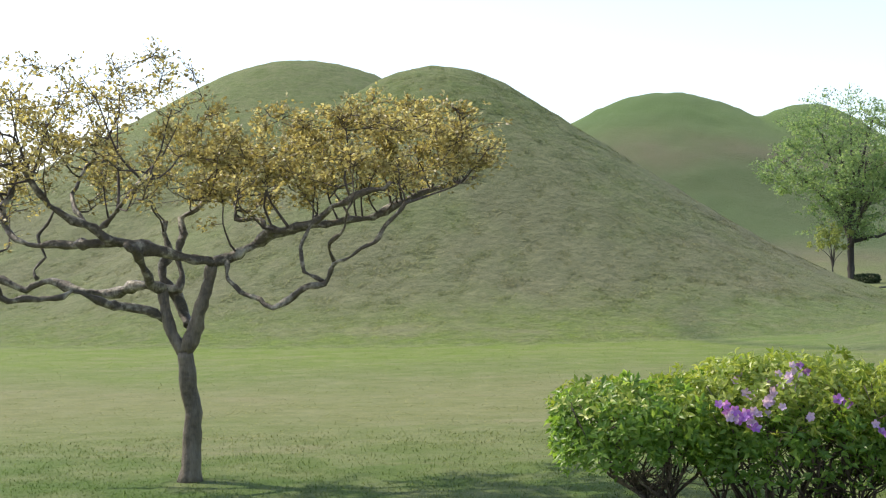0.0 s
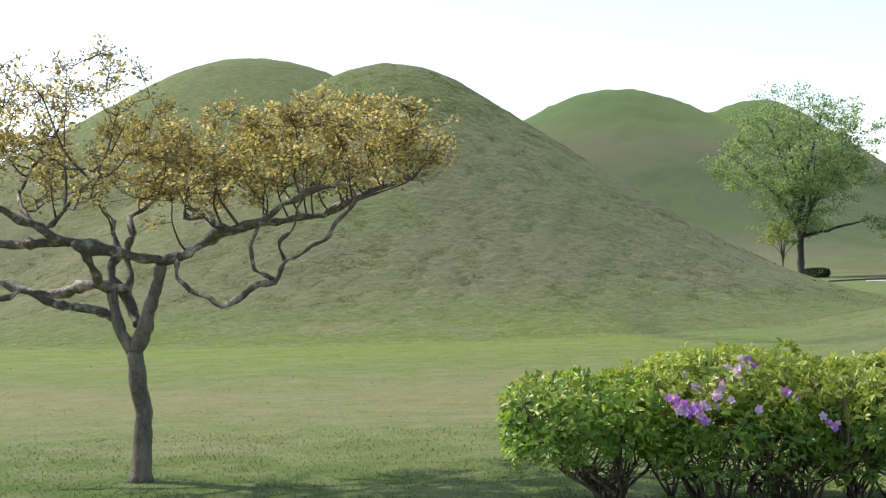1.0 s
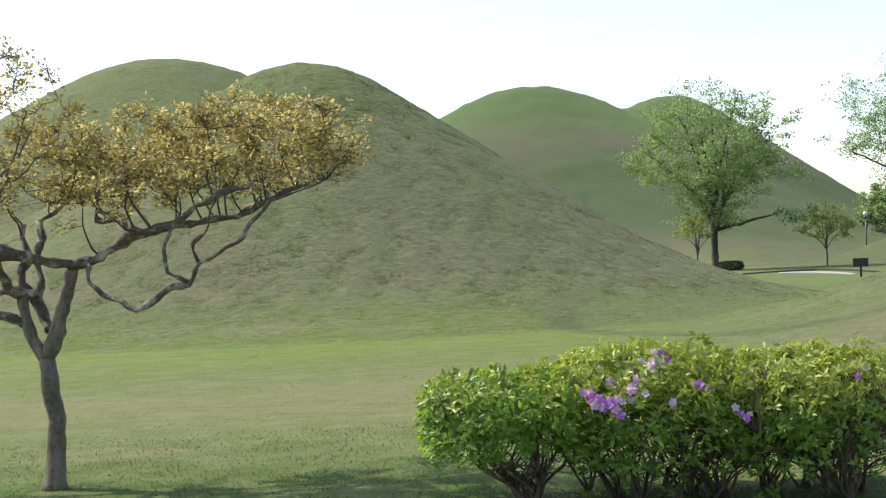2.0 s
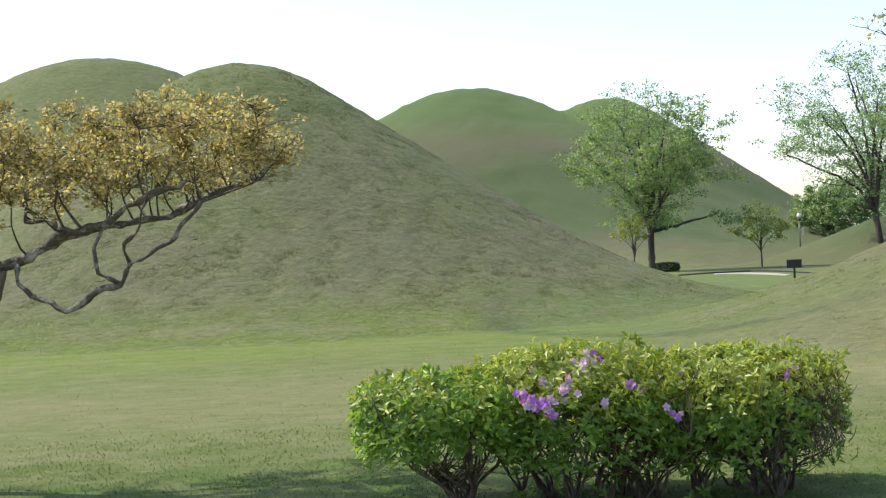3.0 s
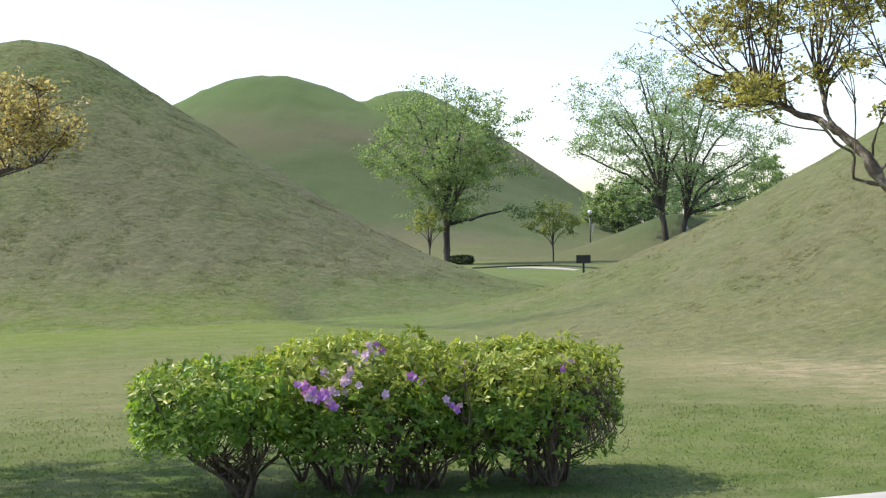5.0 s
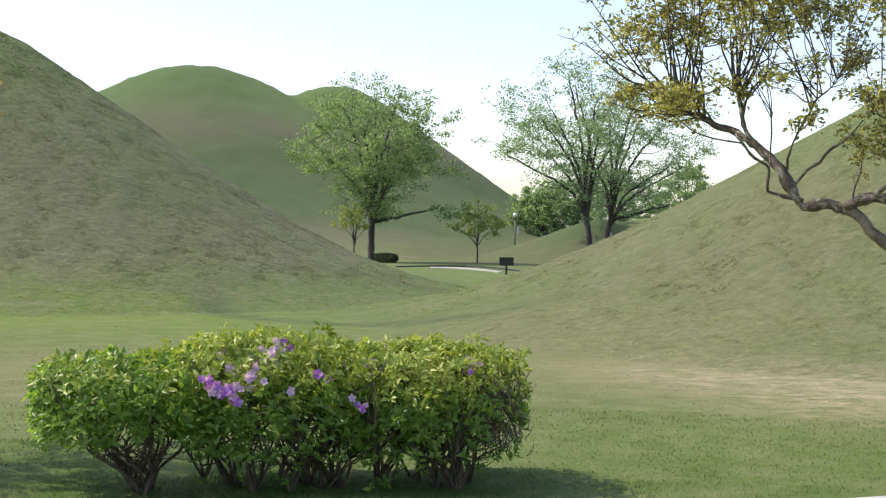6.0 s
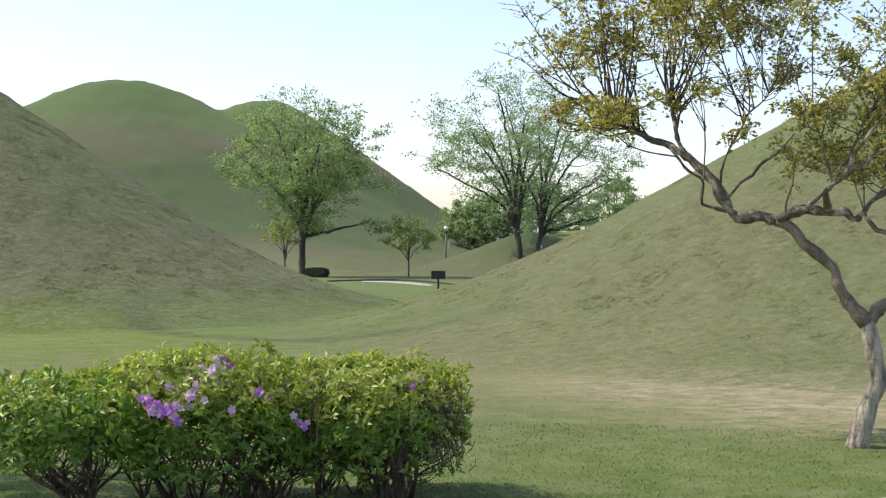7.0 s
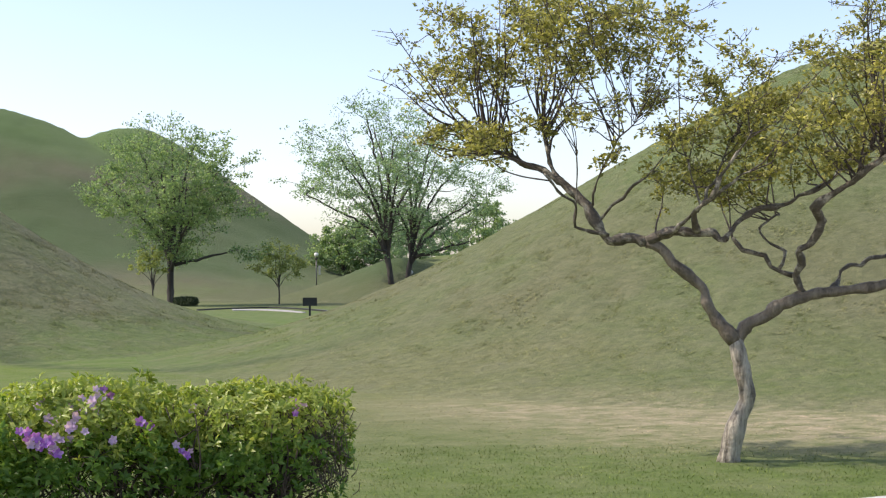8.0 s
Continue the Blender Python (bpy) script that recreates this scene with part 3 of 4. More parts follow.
limb(T, 0.034, 0.017, [(0.51, -0.05, 1.77), (0.64, -0.16, 1.88), (0.85, -0.27, 1.9), (1.03, -0.37, 1.96), (1.12, -0.48, 2.03), (1.26, -0.59, 2.11), (1.45, -0.7, 2.19)])
limb(T, 0.03, 0.013, [(0.29, -0.1, 1.64), (0.32, -0.17, 1.5), (0.38, -0.24, 1.4), (0.53, -0.31, 1.36), (0.62, -0.38, 1.29), (0.81, -0.45, 1.4), (0.99, -0.52, 1.48), (1.08, -0.59, 1.62), (1.25, -0.66, 1.72), (1.45, -0.73, 1.9), (1.58, -0.8, 2.05)])
limb(T, 0.017, 0.009, [(0.98, -0.5, 1.48), (0.85, -0.45, 1.56), (0.82, -0.4, 1.73), (0.9, -0.35, 1.84), (0.95, -0.3, 1.98)])
limb(T, 0.017, 0.009, [(1.07, -0.4, 1.6), (1.03, -0.57, 1.75), (1.12, -0.73, 1.89), (1.14, -0.9, 2.03)])
limb(T, 0.017, 0.009, [(0.59, 0.0, 1.82), (0.58, 0.15, 1.93), (0.4, 0.3, 1.98), (0.38, 0.45, 2.1), (0.5, 0.6, 2.19)])
limb(T, 0.022, 0.013, [(-0.72, -0.2, 1.92), (-0.82, -0.03, 2.04), (-0.86, 0.15, 2.16), (-0.75, 0.32, 2.32), (-0.68, 0.5, 2.46)])
limb(T, 0.022, 0.013, [(-0.66, -0.2, 1.88), (-0.51, -0.4, 1.99), (-0.38, -0.6, 2.08), (-0.22, -0.8, 2.24)])
limb(T, 0.017, 0.009, [(-1.09, 0.1, 1.53), (-1.11, 0.13, 1.59), (-1.03, 0.17, 1.67), (-1.08, 0.2, 1.76), (-1.08, 0.23, 1.85), (-1.01, 0.27, 1.95), (-0.98, 0.3, 2.06)])

myrtle(T, pose(-1.92, 10.53, 0, 0, 0, 10.35), M_TRUNK, M_BRONZE, left_crown, 345, 11, "spreading crape myrtle with smooth bark and bronze-gold young leaves", 28, 0.038, 0.09)

right_band = band([-3.0, -2.5, -2.0, -1.5, -0.9, -0.55, 0.1, 0.55, 0.9, 1.4, 2.2, 3.0], [3.1, 2.78, 2.75, 2.75, 2.68, 2.50, 2.30, 2.5, 2.58, 2.45, 2.4, 2.5],
                  [3.62, 3.86, 4.15, 4.25, 4.15, 3.85, 3.4, 3.45, 3.75, 3.95, 3.8, 3.2])


def right_crown(rng, share):
    x = -2.78 + 5.28 * share
    lo, hi = right_band(x)
    u = rng.beta(1.15, 1.25)
    thick = 1.0
    if x < -0.5:
        u = rng.uniform(0.64, 1.0) if rng.random() < 0.72 else rng.uniform(0, 0.2)
        if rng.random() < 0.2:
            u, thick = rng.uniform(0.2, 0.65), 0.12
    z = lo + (hi - lo) * u
    if rng.random() < 0.1:
        z, thick = hi + rng.uniform(0.0, 0.2), 0.15
    return np.array([x, rng.normal() * 0.6, z]), thick


T = []
limb(T, 0.095, 0.07, [(-0.01, 0.0, -0.01), (0.04, 0.0, 0.23), (0.14, 0.0, 0.48), (0.17, 0.0, 0.62), (0.11, 0.0, 0.82), (0.06, 0.0, 1.05)])
limb(T, 0.07, 0.055, [(0.06, 0.0, 1.04), (-0.08, -0.02, 1.21), (-0.22, -0.04, 1.51), (-0.37, -0.06, 1.65), (-0.54, -0.08, 1.8), (-0.68, -0.1, 1.91)])
limb(T, 0.05, 0.02, [(-0.68, -0.1, 1.91), (-0.85, -0.06, 1.96), (-1.01, -0.01, 1.94), (-1.12, 0.03, 2.06), (-1.21, 0.08, 2.24), (-1.41, 0.12, 2.41), (-1.63, 0.17, 2.59), (-1.84, 0.21, 2.64), (-2.04, 0.26, 2.75), (-2.18, 0.3, 2.86)])
limb(T, 0.025, 0.01, [(-1.02, -0.1, 1.97), (-1.28, -0.23, 2.04), (-1.3, -0.35, 2.2), (-1.4, -0.47, 2.35), (-1.52, -0.6, 2.49)])
limb(T, 0.045, 0.03, [(-0.68, -0.1, 1.92), (-0.46, -0.2, 1.99), (-0.17, -0.3, 1.97), (-0.01, -0.4, 1.92)])
limb(T, 0.02, 0.01, [(-0.58, -0.2, 1.98), (-0.33, -0.35, 2.06), (-0.21, -0.5, 2.16), (0.02, -0.65, 2.35), (0.21, -0.8, 2.47)])
limb(T, 0.03, 0.015, [(-0.01, -0.4, 1.92), (0.08, -0.27, 2.04), (0.27, -0.13, 2.16), (0.55, 0.0, 2.23), (0.8, 0.13, 2.41), (1.05, 0.27, 2.58), (1.38, 0.4, 2.78)])
limb(T, 0.025, 0.01, [(-0.24, -0.3, 1.98), (-0.26, -0.45, 2.13), (-0.16, -0.6, 2.26), (0.03, -0.75, 2.53), (0.21, -0.9, 2.78)])
limb(T, 0.065, 0.04, [(0.06, 0.0, 1.04), (0.21, 0.03, 1.21), (0.42, 0.06, 1.33), (0.6, 0.09, 1.43), (0.88, 0.11, 1.45), (1.22, 0.14, 1.52), (1.59, 0.17, 1.57), (2.05, 0.2, 1.68)])
limb(T, 0.04, 0.02, [(0.64, 0.1, 1.45), (0.57, 0.02, 1.64), (0.59, -0.06, 1.79), (0.73, -0.13, 1.89), (0.78, -0.21, 2.07), (0.75, -0.29, 2.18), (0.86, -0.37, 2.24), (0.99, -0.44, 2.36), (1.12, -0.52, 2.47), (1.33, -0.6, 2.61)])
limb(T, 0.03, 0.02, [(0.56, 0.1, 1.61), (0.41, 0.13, 1.7), (0.21, 0.17, 1.85), (0.05, 0.2, 1.95)])
limb(T, 0.03, 0.015, [(0.88, 0.2, 1.47), (0.99, 0.34, 1.63), (1.12, 0.48, 1.7), (1.4, 0.62, 1.79), (1.76, 0.76, 2.0), (1.98, 0.9, 2.3)])
limb(T, 0.025, 0.015, [(1.5, 0.2, 1.55), (1.7, -0.03, 1.83), (1.85, -0.27, 2.15), (1.86, -0.5, 2.46)])
limb(T, 0.02, 0.01, [(0.45, 0.1, 1.68), (0.49, 0.2, 1.82), (0.36, 0.3, 1.92), (0.29, 0.4, 2.03), (0.47, 0.5, 2.16)])
limb(T, 0.034, 0.016, [(-1.34, 0.08, 2.34), (-1.48, 0.12, 2.5), (-1.57, 0.2, 2.66), (-1.61, 0.27, 2.81), (-1.68, 0.35, 2.99)])
limb(T, 0.015, 0.007, [(-1.2, 0.06, 2.22), (-1.05, -0.1, 2.54), (-0.9, -0.2, 2.83), (-0.74, -0.3, 2.97)])
limb(T, 0.015, 0.007, [(-1.12, 0.03, 2.08), (-0.81, -0.18, 2.35), (-0.57, -0.32, 2.57), (-0.36, -0.45, 2.82)])
limb(T, 0.014, 0.007, [(-1.3, -0.25, 2.08), (-1.29, -0.2, 2.42), (-1.27, -0.2, 2.71)])
limb(T, 0.016, 0.007, [(-0.24, -0.45, 2.15), (-0.11, -0.2, 2.43), (0.0, 0.03, 2.65), (0.13, 0.2, 2.93)])
limb(T, 0.015, 0.007, [(-0.21, -0.52, 2.2), (-0.31, -0.5, 2.59), (-0.42, -0.6, 2.93)])

myrtle(T, pose(7.86, 9.72, 0, 0, 0, -38.5), M_PALETRUNK, M_OCHRE, right_crown, 600, 23, "leaning crape myrtle with bare twisted limbs and olive-gold leaves", 12.5, 0.046, 0.05, 0.334, 0.30)


def park_tree(x, y, z, tall, wide, shape, stem_r, seed, leaf_mat, label, leaf_n, leaf_size, n_aim=190, fork=0.2, lean=0.0, extra=(), name="park_tree"):
    """A broadleaf tree: trunk, steep boughs, branches that reach sprays of leaves inside an uneven crown. shape: half width over height."""
    rng = np.random.default_rng(seed)
    root = tagged(new(name), label, "tree", "park trees")
    root.matrix_basis = pose(x, y, z)
    hs, ws = [p[0] for p in shape], [p[1] for p in shape]
    half = wide / 2
    trunk = smooth_line([(0, 0, -0.6), (lean * 0.1, 0, tall * fork * 0.5), (lean * 0.3, 0.05, tall * fork)], tall * 0.02)
    t = np.linspace(0, 1, len(trunk))
    v, f = tube(trunk, stem_r * (1 - 0.2 * t + 0.4 * np.exp(-t * 9)), 12, 0.04, seed)
    part("trunk", mesh_of("trunk", v, f, M_DARKBARK, True), root)
    sp, sr = [], []
    ends = [(lean, 0, tall * 0.88)]
    for k in range(8):
        a = 2 * np.pi * (k + rng.uniform(-0.3, 0.3)) / 8
        u, q = (rng.uniform(0.62, 0.86), rng.uniform(0.3, 0.5)) if k % 2 else (rng.uniform(0.45, 0.62), rng.uniform(0.6, 0.78))
        ends.append((lean + np.cos(a) * half * q, np.sin(a) * half * q, tall * u))
    for p in list(ends) + [e for e in extra]:
        p = np.array(p, float)
        s0 = trunk[int(len(trunk) * rng.uniform(0.75, 1.0)) - 1]
        mid = s0 + (p - s0) * [0.26, 0.26, 0.48] + rng.normal(size=3) * half * 0.03
        line = smooth_line([s0, mid, p], tall * 0.03)
        line = line + rng.normal(size=line.shape) * half * 0.006
        r = np.linspace(stem_r * rng.uniform(0.5, 0.68), stem_r * 0.2, len(line))
        v, f = tube(line, r, 8, 0.05, seed)
        part("bough", mesh_of("bough", v, f, M_DARKBARK, True), root)
        sp += list(line[3:])
        sr += list(r[3:] * 0.55)
    sp, sr = np.array(sp), np.array(sr)
    aims = []
    bulge = rng.uniform(0.8, 1.15, 9)
    while len(aims) < n_aim:
        u, a = rng.uniform(hs[0], 1.0), rng.uniform(0, 2 * np.pi)
        w = half * np.interp(u, hs, ws) * np.interp(a / 2 / np.pi * 8, np.arange(9), [*bulge[:8], bulge[0]])
        if rng.random() * half * half > w * w * 1.1 + 0.04 * half * half:
            continue
        q = rng.beta(2.0, 1.0)
        c = np.array([lean * min(1, u * 1.3) + np.cos(a) * w * q, np.sin(a) * w * q, tall * u])
        full = rng.choice([0.4, 1.0, 1.5])
        for _ in range(3):
            aims.append((c + rng.normal(size=3) * half * np.array([0.11, 0.11, 0.06]), full))
    for e in ends + list(extra) + list(extra):
        for _ in range(3):
            aims.append((np.array(e) + rng.normal(size=3) * half * np.array([0.16, 0.16, 0.09]), 1.1))
    aims.sort(key=lambda p: np.linalg.norm(sp - p[0], axis=1).min())
    fine, cloud, dirs = Join(), [], []
    for p, full in aims:
        d = sp - p
        i = int(np.argmin(np.linalg.norm(d, axis=1) + np.where(d[:, 2] > -0.02 * tall, 0.12 * tall, 0) + rng.exponential(0.012 * tall, len(sp))))
        s0, r0 = sp[i], sr[i]
        ln = np.linalg.norm(p - s0)
        line = smooth_line([s0, (s0 + p) / 2 + rng.normal(size=3) * ln * 0.08 - [0, 0, 0.05 * ln], p], max(0.25, ln * 0.15))
        r = np.linspace(min(r0, stem_r * (0.12 + 0.035 * ln)), stem_r * 0.06, len(line))
        fine.add(*tube(line, r, 5))
        j = max(1, len(line) // 3)
        sp, sr = np.vstack([sp, line[j:]]), np.concatenate([sr, r[j:] * 0.85])
        for _ in range(5):
            c = line[int(rng.uniform(0.62, 1.0) * (len(line) - 1))] + rng.normal(size=3) * half * np.array([0.06, 0.06, 0.03])
            n = rng.poisson(leaf_n * full * min(1.15, 0.45 + 1.0 * math.hypot(c[0] - lean, c[1]) / half))
            if n:
                cloud.append(c + rng.normal(size=(n, 3)) * half * np.array([0.032, 0.032, 0.016]))
                dirs.append(np.repeat(rng.normal(size=(1, 3)), n, 0) * 0.4)
    tagged(part("fine_branch_growth", fine.mesh("fine_branch_growth", M_DARKBARK), root), kind="stuff")
    part("crown", leaves("crown", np.vstack(cloud), leaf_size, leaf_mat, 0.6, 0.4, rng, 0.2, np.vstack(dirs)), root)
    return root


BROAD = ((0.22, 0.28), (0.34, 0.58), (0.48, 0.92), (0.62, 1.0), (0.78, 0.86), (0.9, 0.66), (1.0, 0.36))
AIRY = ((0.27, 0.35), (0.38, 0.75), (0.55, 1.0), (0.72, 0.96), (0.88, 0.70), (1.0, 0.36))
BUSHY = ((0.05, 0.6), (0.3, 1.0), (0.6, 0.95), (0.85, 0.6), (1.0, 0.2))
SLIM = ((0.38, 0.45), (0.55, 1.0), (0.75, 0.9), (1.0, 0.3))
park_tree(24.6, 84.8, 0.2, 11.5, 10.2, BROAD, 0.22, 5, M_GREENLEAF, "tall broadleaf tree with fresh light green leaves", 10, 0.17, 520, 0.24, 0.1, ((4.2, -0.6, 3.3), (-0.9, -0.3, 6.5), (0.8, -1.0, 7.2)))
park_tree(41.2, 88.0, 0.4, 14.2, 11.5, AIRY, 0.22, 8, M_COOLLEAF, "tall airy tree with open pale green crown", 6.5, 0.17, 400, 0.24, -1.9, ((-1.5, -0.6, 3.2),))
park_tree(42.5, 88.6, 0.5, 12.4, 11.5, AIRY, 0.22, 14, M_COOLLEAF, "tall airy tree with slender dark trunk", 6.5, 0.17, 360, 0.24, 2.1, ((3.2, -3.4, 3.6),))
park_tree(31.9, 85.3, 0, 4.6, 4.0, SLIM, 0.055, 21, M_YELLEAF, "young slim tree with yellowish green leaves", 5, 0.14, 130, 0.30, 0.0, (), "young_tree")
park_tree(23.0, 83.0, 0.4, 3.6, 2.6, SLIM, 0.05, 22, M_YELLEAF, "thin sapling with sparse yellowish leaves", 4, 0.14, 70, 0.2, 0.0, (), "young_tree")
for fx, fy, ft, fw, seed, mat, label in ((49.2, 115.5, 5.4, 6.4, 31, M_GREENLEAF, "broad far tree with fresh green leaves"), (53.0, 117.0, 5.6, 8.0, 32, M_COOLLEAF, "broad far tree with pale green crown"),
                                         (57.6, 104.5, 6.4, 6.5, 33, M_GREENLEAF, "broad far tree with deep green crown"), (61.0, 124.0, 6.0, 8.5, 34, M_COOLLEAF, "broad far tree with pale green crown")):
    park_tree(fx, fy, float(back_height(np.array(fx), np.array(fy))) - 0.1, ft, fw, BUSHY, 0.12, seed, mat, label, 5.5, 0.24, 260, 0.15)

# ---------------- azalea hedge ----------------
def azalea(x, y, w, d, h, seed, label, n_leaf, n_stem, hollow, flowers, fresh=0.73, bare=0.0, vase=False):
    """A clipped azalea: bare stems below, a dense leafy top, a few blooms."""
    rng = np.random.default_rng(seed)
    root = tagged(new("azalea_bush"), label, "bush", "azalea hedge")
    root.matrix_basis = pose(x, y, 0)
    shoots = Join()
    for k in range(n_stem):
        bx, by = rng.uniform(-0.36, 0.36) * w, rng.uniform(-0.3, 0.3) * d
        if vase:
            bx, by = 0.05 * w + rng.normal() * 0.06, rng.normal() * 0.07 - 0.1
        for j in range(4):
            tx, ty = bx + rng.normal() * 0.26, by + rng.normal() * 0.24
            if vase:
                tx, ty = rng.uniform(-0.46, 0.5) * w, rng.uniform(-0.42, 0.4) * d
            tx, ty = np.clip(tx, -0.47 * w, 0.47 * w), np.clip(ty, -0.47 * d, 0.47 * d)
            wob = lambda g: rng.normal() * g
            pts = [(bx, by, -0.03), (bx + (tx - bx) * 0.25 + wob(0.03), by + (ty - by) * 0.3 + wob(0.03), h * 0.16),
                   (bx + (tx - bx) * 0.65 + wob(0.05), by + (ty - by) * 0.6 + wob(0.05), h * 0.34), (bx + (tx - bx) * 0.8 + wob(0.05), by + (ty - by) * 0.9, h * 0.6), (tx, ty, h * 0.88)]
            line = smooth_line(pts, 0.06)
            v, f = tube(line, np.linspace(0.0105 if vase else 0.010, 0.003, len(line)), 6, 0.1, seed + k)
            part("stem", mesh_of("stem", v, f, M_STEM, True), root)
            for _ in range(6):
                p = line[int(rng.uniform(0.2, 0.8) * (len(line) - 1))]
                e = p + np.array([rng.normal() * 0.13, rng.normal() * 0.13, rng.uniform(0.02, 0.2)])
                e[:2] = np.clip(e[:2], [-0.46 * w, -0.46 * d], [0.46 * w, 0.46 * d])
                l2 = smooth_line([p, (p + e) / 2 + rng.normal(size=3) * 0.03, e], 0.06)
                shoots.add(*tube(l2, np.linspace(0.005, 0.002, len(l2)), 4))
    for _ in range(int(420 * bare)):
        p = np.array([rng.uniform(0.19, 0.42) * w, rng.uniform(-0.46, 0.0) * d, rng.uniform(0.25, 0.82) * h])
        e = p + np.array([rng.normal() * 0.04 - 0.01, rng.normal() * 0.03, rng.uniform(0.04, 0.12)])
        l2 = smooth_line([p, (p + e) / 2 + rng.normal(size=3) * 0.015, e], 0.05)
        shoots.add(*tube(l2, np.linspace(0.0035, 0.0018, len(l2)), 4))
    tagged(part("fine_twig_growth", shoots.mesh("fine_twig_growth", M_STEM), root), kind="stuff")
    n_leaf = n_leaf // 5
    q = rng.uniform(-1, 1, (n_leaf * 5, 3))
    p4 = np.abs(q[:, 0]) ** 3.5 + np.abs(q[:, 1]) ** 3.5
    z = q[:, 2] * 0.5 + 0.5
    edge = np.maximum(p4, np.clip((z - 0.5) / 0.5, 0, 1) ** 2)
    dome = 1 - 0.12 * (np.abs(q[:, 0]) ** 3 + np.abs(q[:, 1]) ** 3)
    clump = np.clip(0.65 + 0.5 * waves(q[:, 0] * w + z, q[:, 1] * d - z, 0.3, seed + 1), 0.1, 1)
    chance = np.where(z > 0.5, 0.3 + 0.7 * edge, np.clip((z - 0.05 - 0.3 * hollow) / 0.4, 0, 1) * (0.2 + 0.7 * edge) * (1 - 0.5 * hollow) + 0.015 * (1 - hollow)) * clump
    chance = np.where((q[:, 0] > 0.42 + 0.12 * waves(q[:, 1], z, 0.5, 3)) & (q[:, 0] < 0.82) & (q[:, 1] < 0.15) & (z > 0.30) & (z < 0.86), chance * (1 - bare), chance)
    narrow = 0.84 + 0.16 * np.clip(z / 0.6, 0, 1)
    keep = (p4 < 1) & (rng.random(len(q)) < chance)
    lump = 1 + 0.06 * waves(q[:, 0] * w, q[:, 1] * d, 0.45, seed)
    pos = np.stack([q[:, 0] * 0.5 * w * narrow * lump, q[:, 1] * 0.5 * d * narrow * lump, z * h * dome * lump], 1)[keep][:n_leaf]
    zz = z[keep][:n_leaf]
    sprig = []
    for _ in range(3):
        b = np.array([rng.uniform(-0.42, 0.42) * w, rng.uniform(-0.4, 0.4) * d, h * 0.93])
        sprig.append(b + np.linspace(0, 1, 12)[:, None] * [rng.normal() * 0.05, rng.normal() * 0.05, rng.uniform(0.04, 0.10)] + rng.normal(size=(12, 3)) * 0.012)
    pos, zz = np.vstack([pos, *sprig]), np.concatenate([zz, np.ones(36)])
    along = np.stack([pos[:, 0] / w, pos[:, 1] / d, np.full(len(pos), 0.4)], 1)
    young = zz + 0.07 * rng.normal(size=len(zz)) > fresh
    k = 6
    ax = along * [1.4, 1.4, 1.2] + 0.25 * rng.normal(size=along.shape)
    ax /= np.linalg.norm(ax, axis=1)[:, None]
    u = np.cross(ax, [0.3, 0.2, 1.0])
    u /= np.linalg.norm(u, axis=1)[:, None]
    vv = np.cross(ax, u)
    turn = rng.uniform(0, 6.28, (len(pos), 1)) + np.arange(k)[None] * 2 * np.pi / k
    out = np.cos(turn)[..., None] * u[:, None] + np.sin(turn)[..., None] * vv[:, None] + 0.5 * ax[:, None]
    pos, along, nrm = np.repeat(pos, k, 0), out.reshape(-1, 3), np.repeat(ax, k, 0)
    pos = pos + rng.normal(size=pos.shape) * 0.008
    young = np.repeat(young, k)
    part("foliage", leaves("foliage", pos[~young], 0.060, M_AZALEA, 0.42, 0.5, rng, 0.12, along[~young], nrm[~young], 0.2), root, "dark green older leaves")
    part("new_growth", leaves("new_growth", pos[young], 0.055, M_NEWLEAF, 0.42, 0.5, rng, 0.1, along[young], nrm[young], 0.2), root, "bright yellow-green young leaves")
    for fx, fz, fy, s, faded in flowers:
        for k in range(2):
            j = Join()
            c = np.array([fx - x + rng.normal() * 0.03, fy - y - 0.02 + rng.normal() * 0.03, fz + rng.normal() * 0.022])
            face = np.array([rng.normal() * 0.4, -1.0, 0.5 + rng.normal() * 0.3])
            face /= np.linalg.norm(face)
            u = np.cross(face, [0, 0, 1.0]); u /= np.linalg.norm(u); vv = np.cross(face, u)
            for a in np.arange(5) * 2 * np.pi / 5 + rng.uniform(0, 6):
                o = np.cos(a) * u + np.sin(a) * vv
                sd = -np.sin(a) * u + np.cos(a) * vv
                j.add([c - face * s * 0.4, c + o * s * 0.6 + sd * s * 0.42, c + o * s * 1.05 + face * s * 0.1 + sd * s * 0.2, c + o * s * 1.05 + face * s * 0.1 - sd * s * 0.2, c + o * s * 0.6 - sd * s * 0.42],
                      [(0, 1, 2), (0, 2, 3), (0, 3, 4)])
            part("flower", j.mesh("flower", M_FADED if faded else M_PETAL, False), root, "faded pinkish azalea bloom" if faded else "purple azalea bloom")
    return root


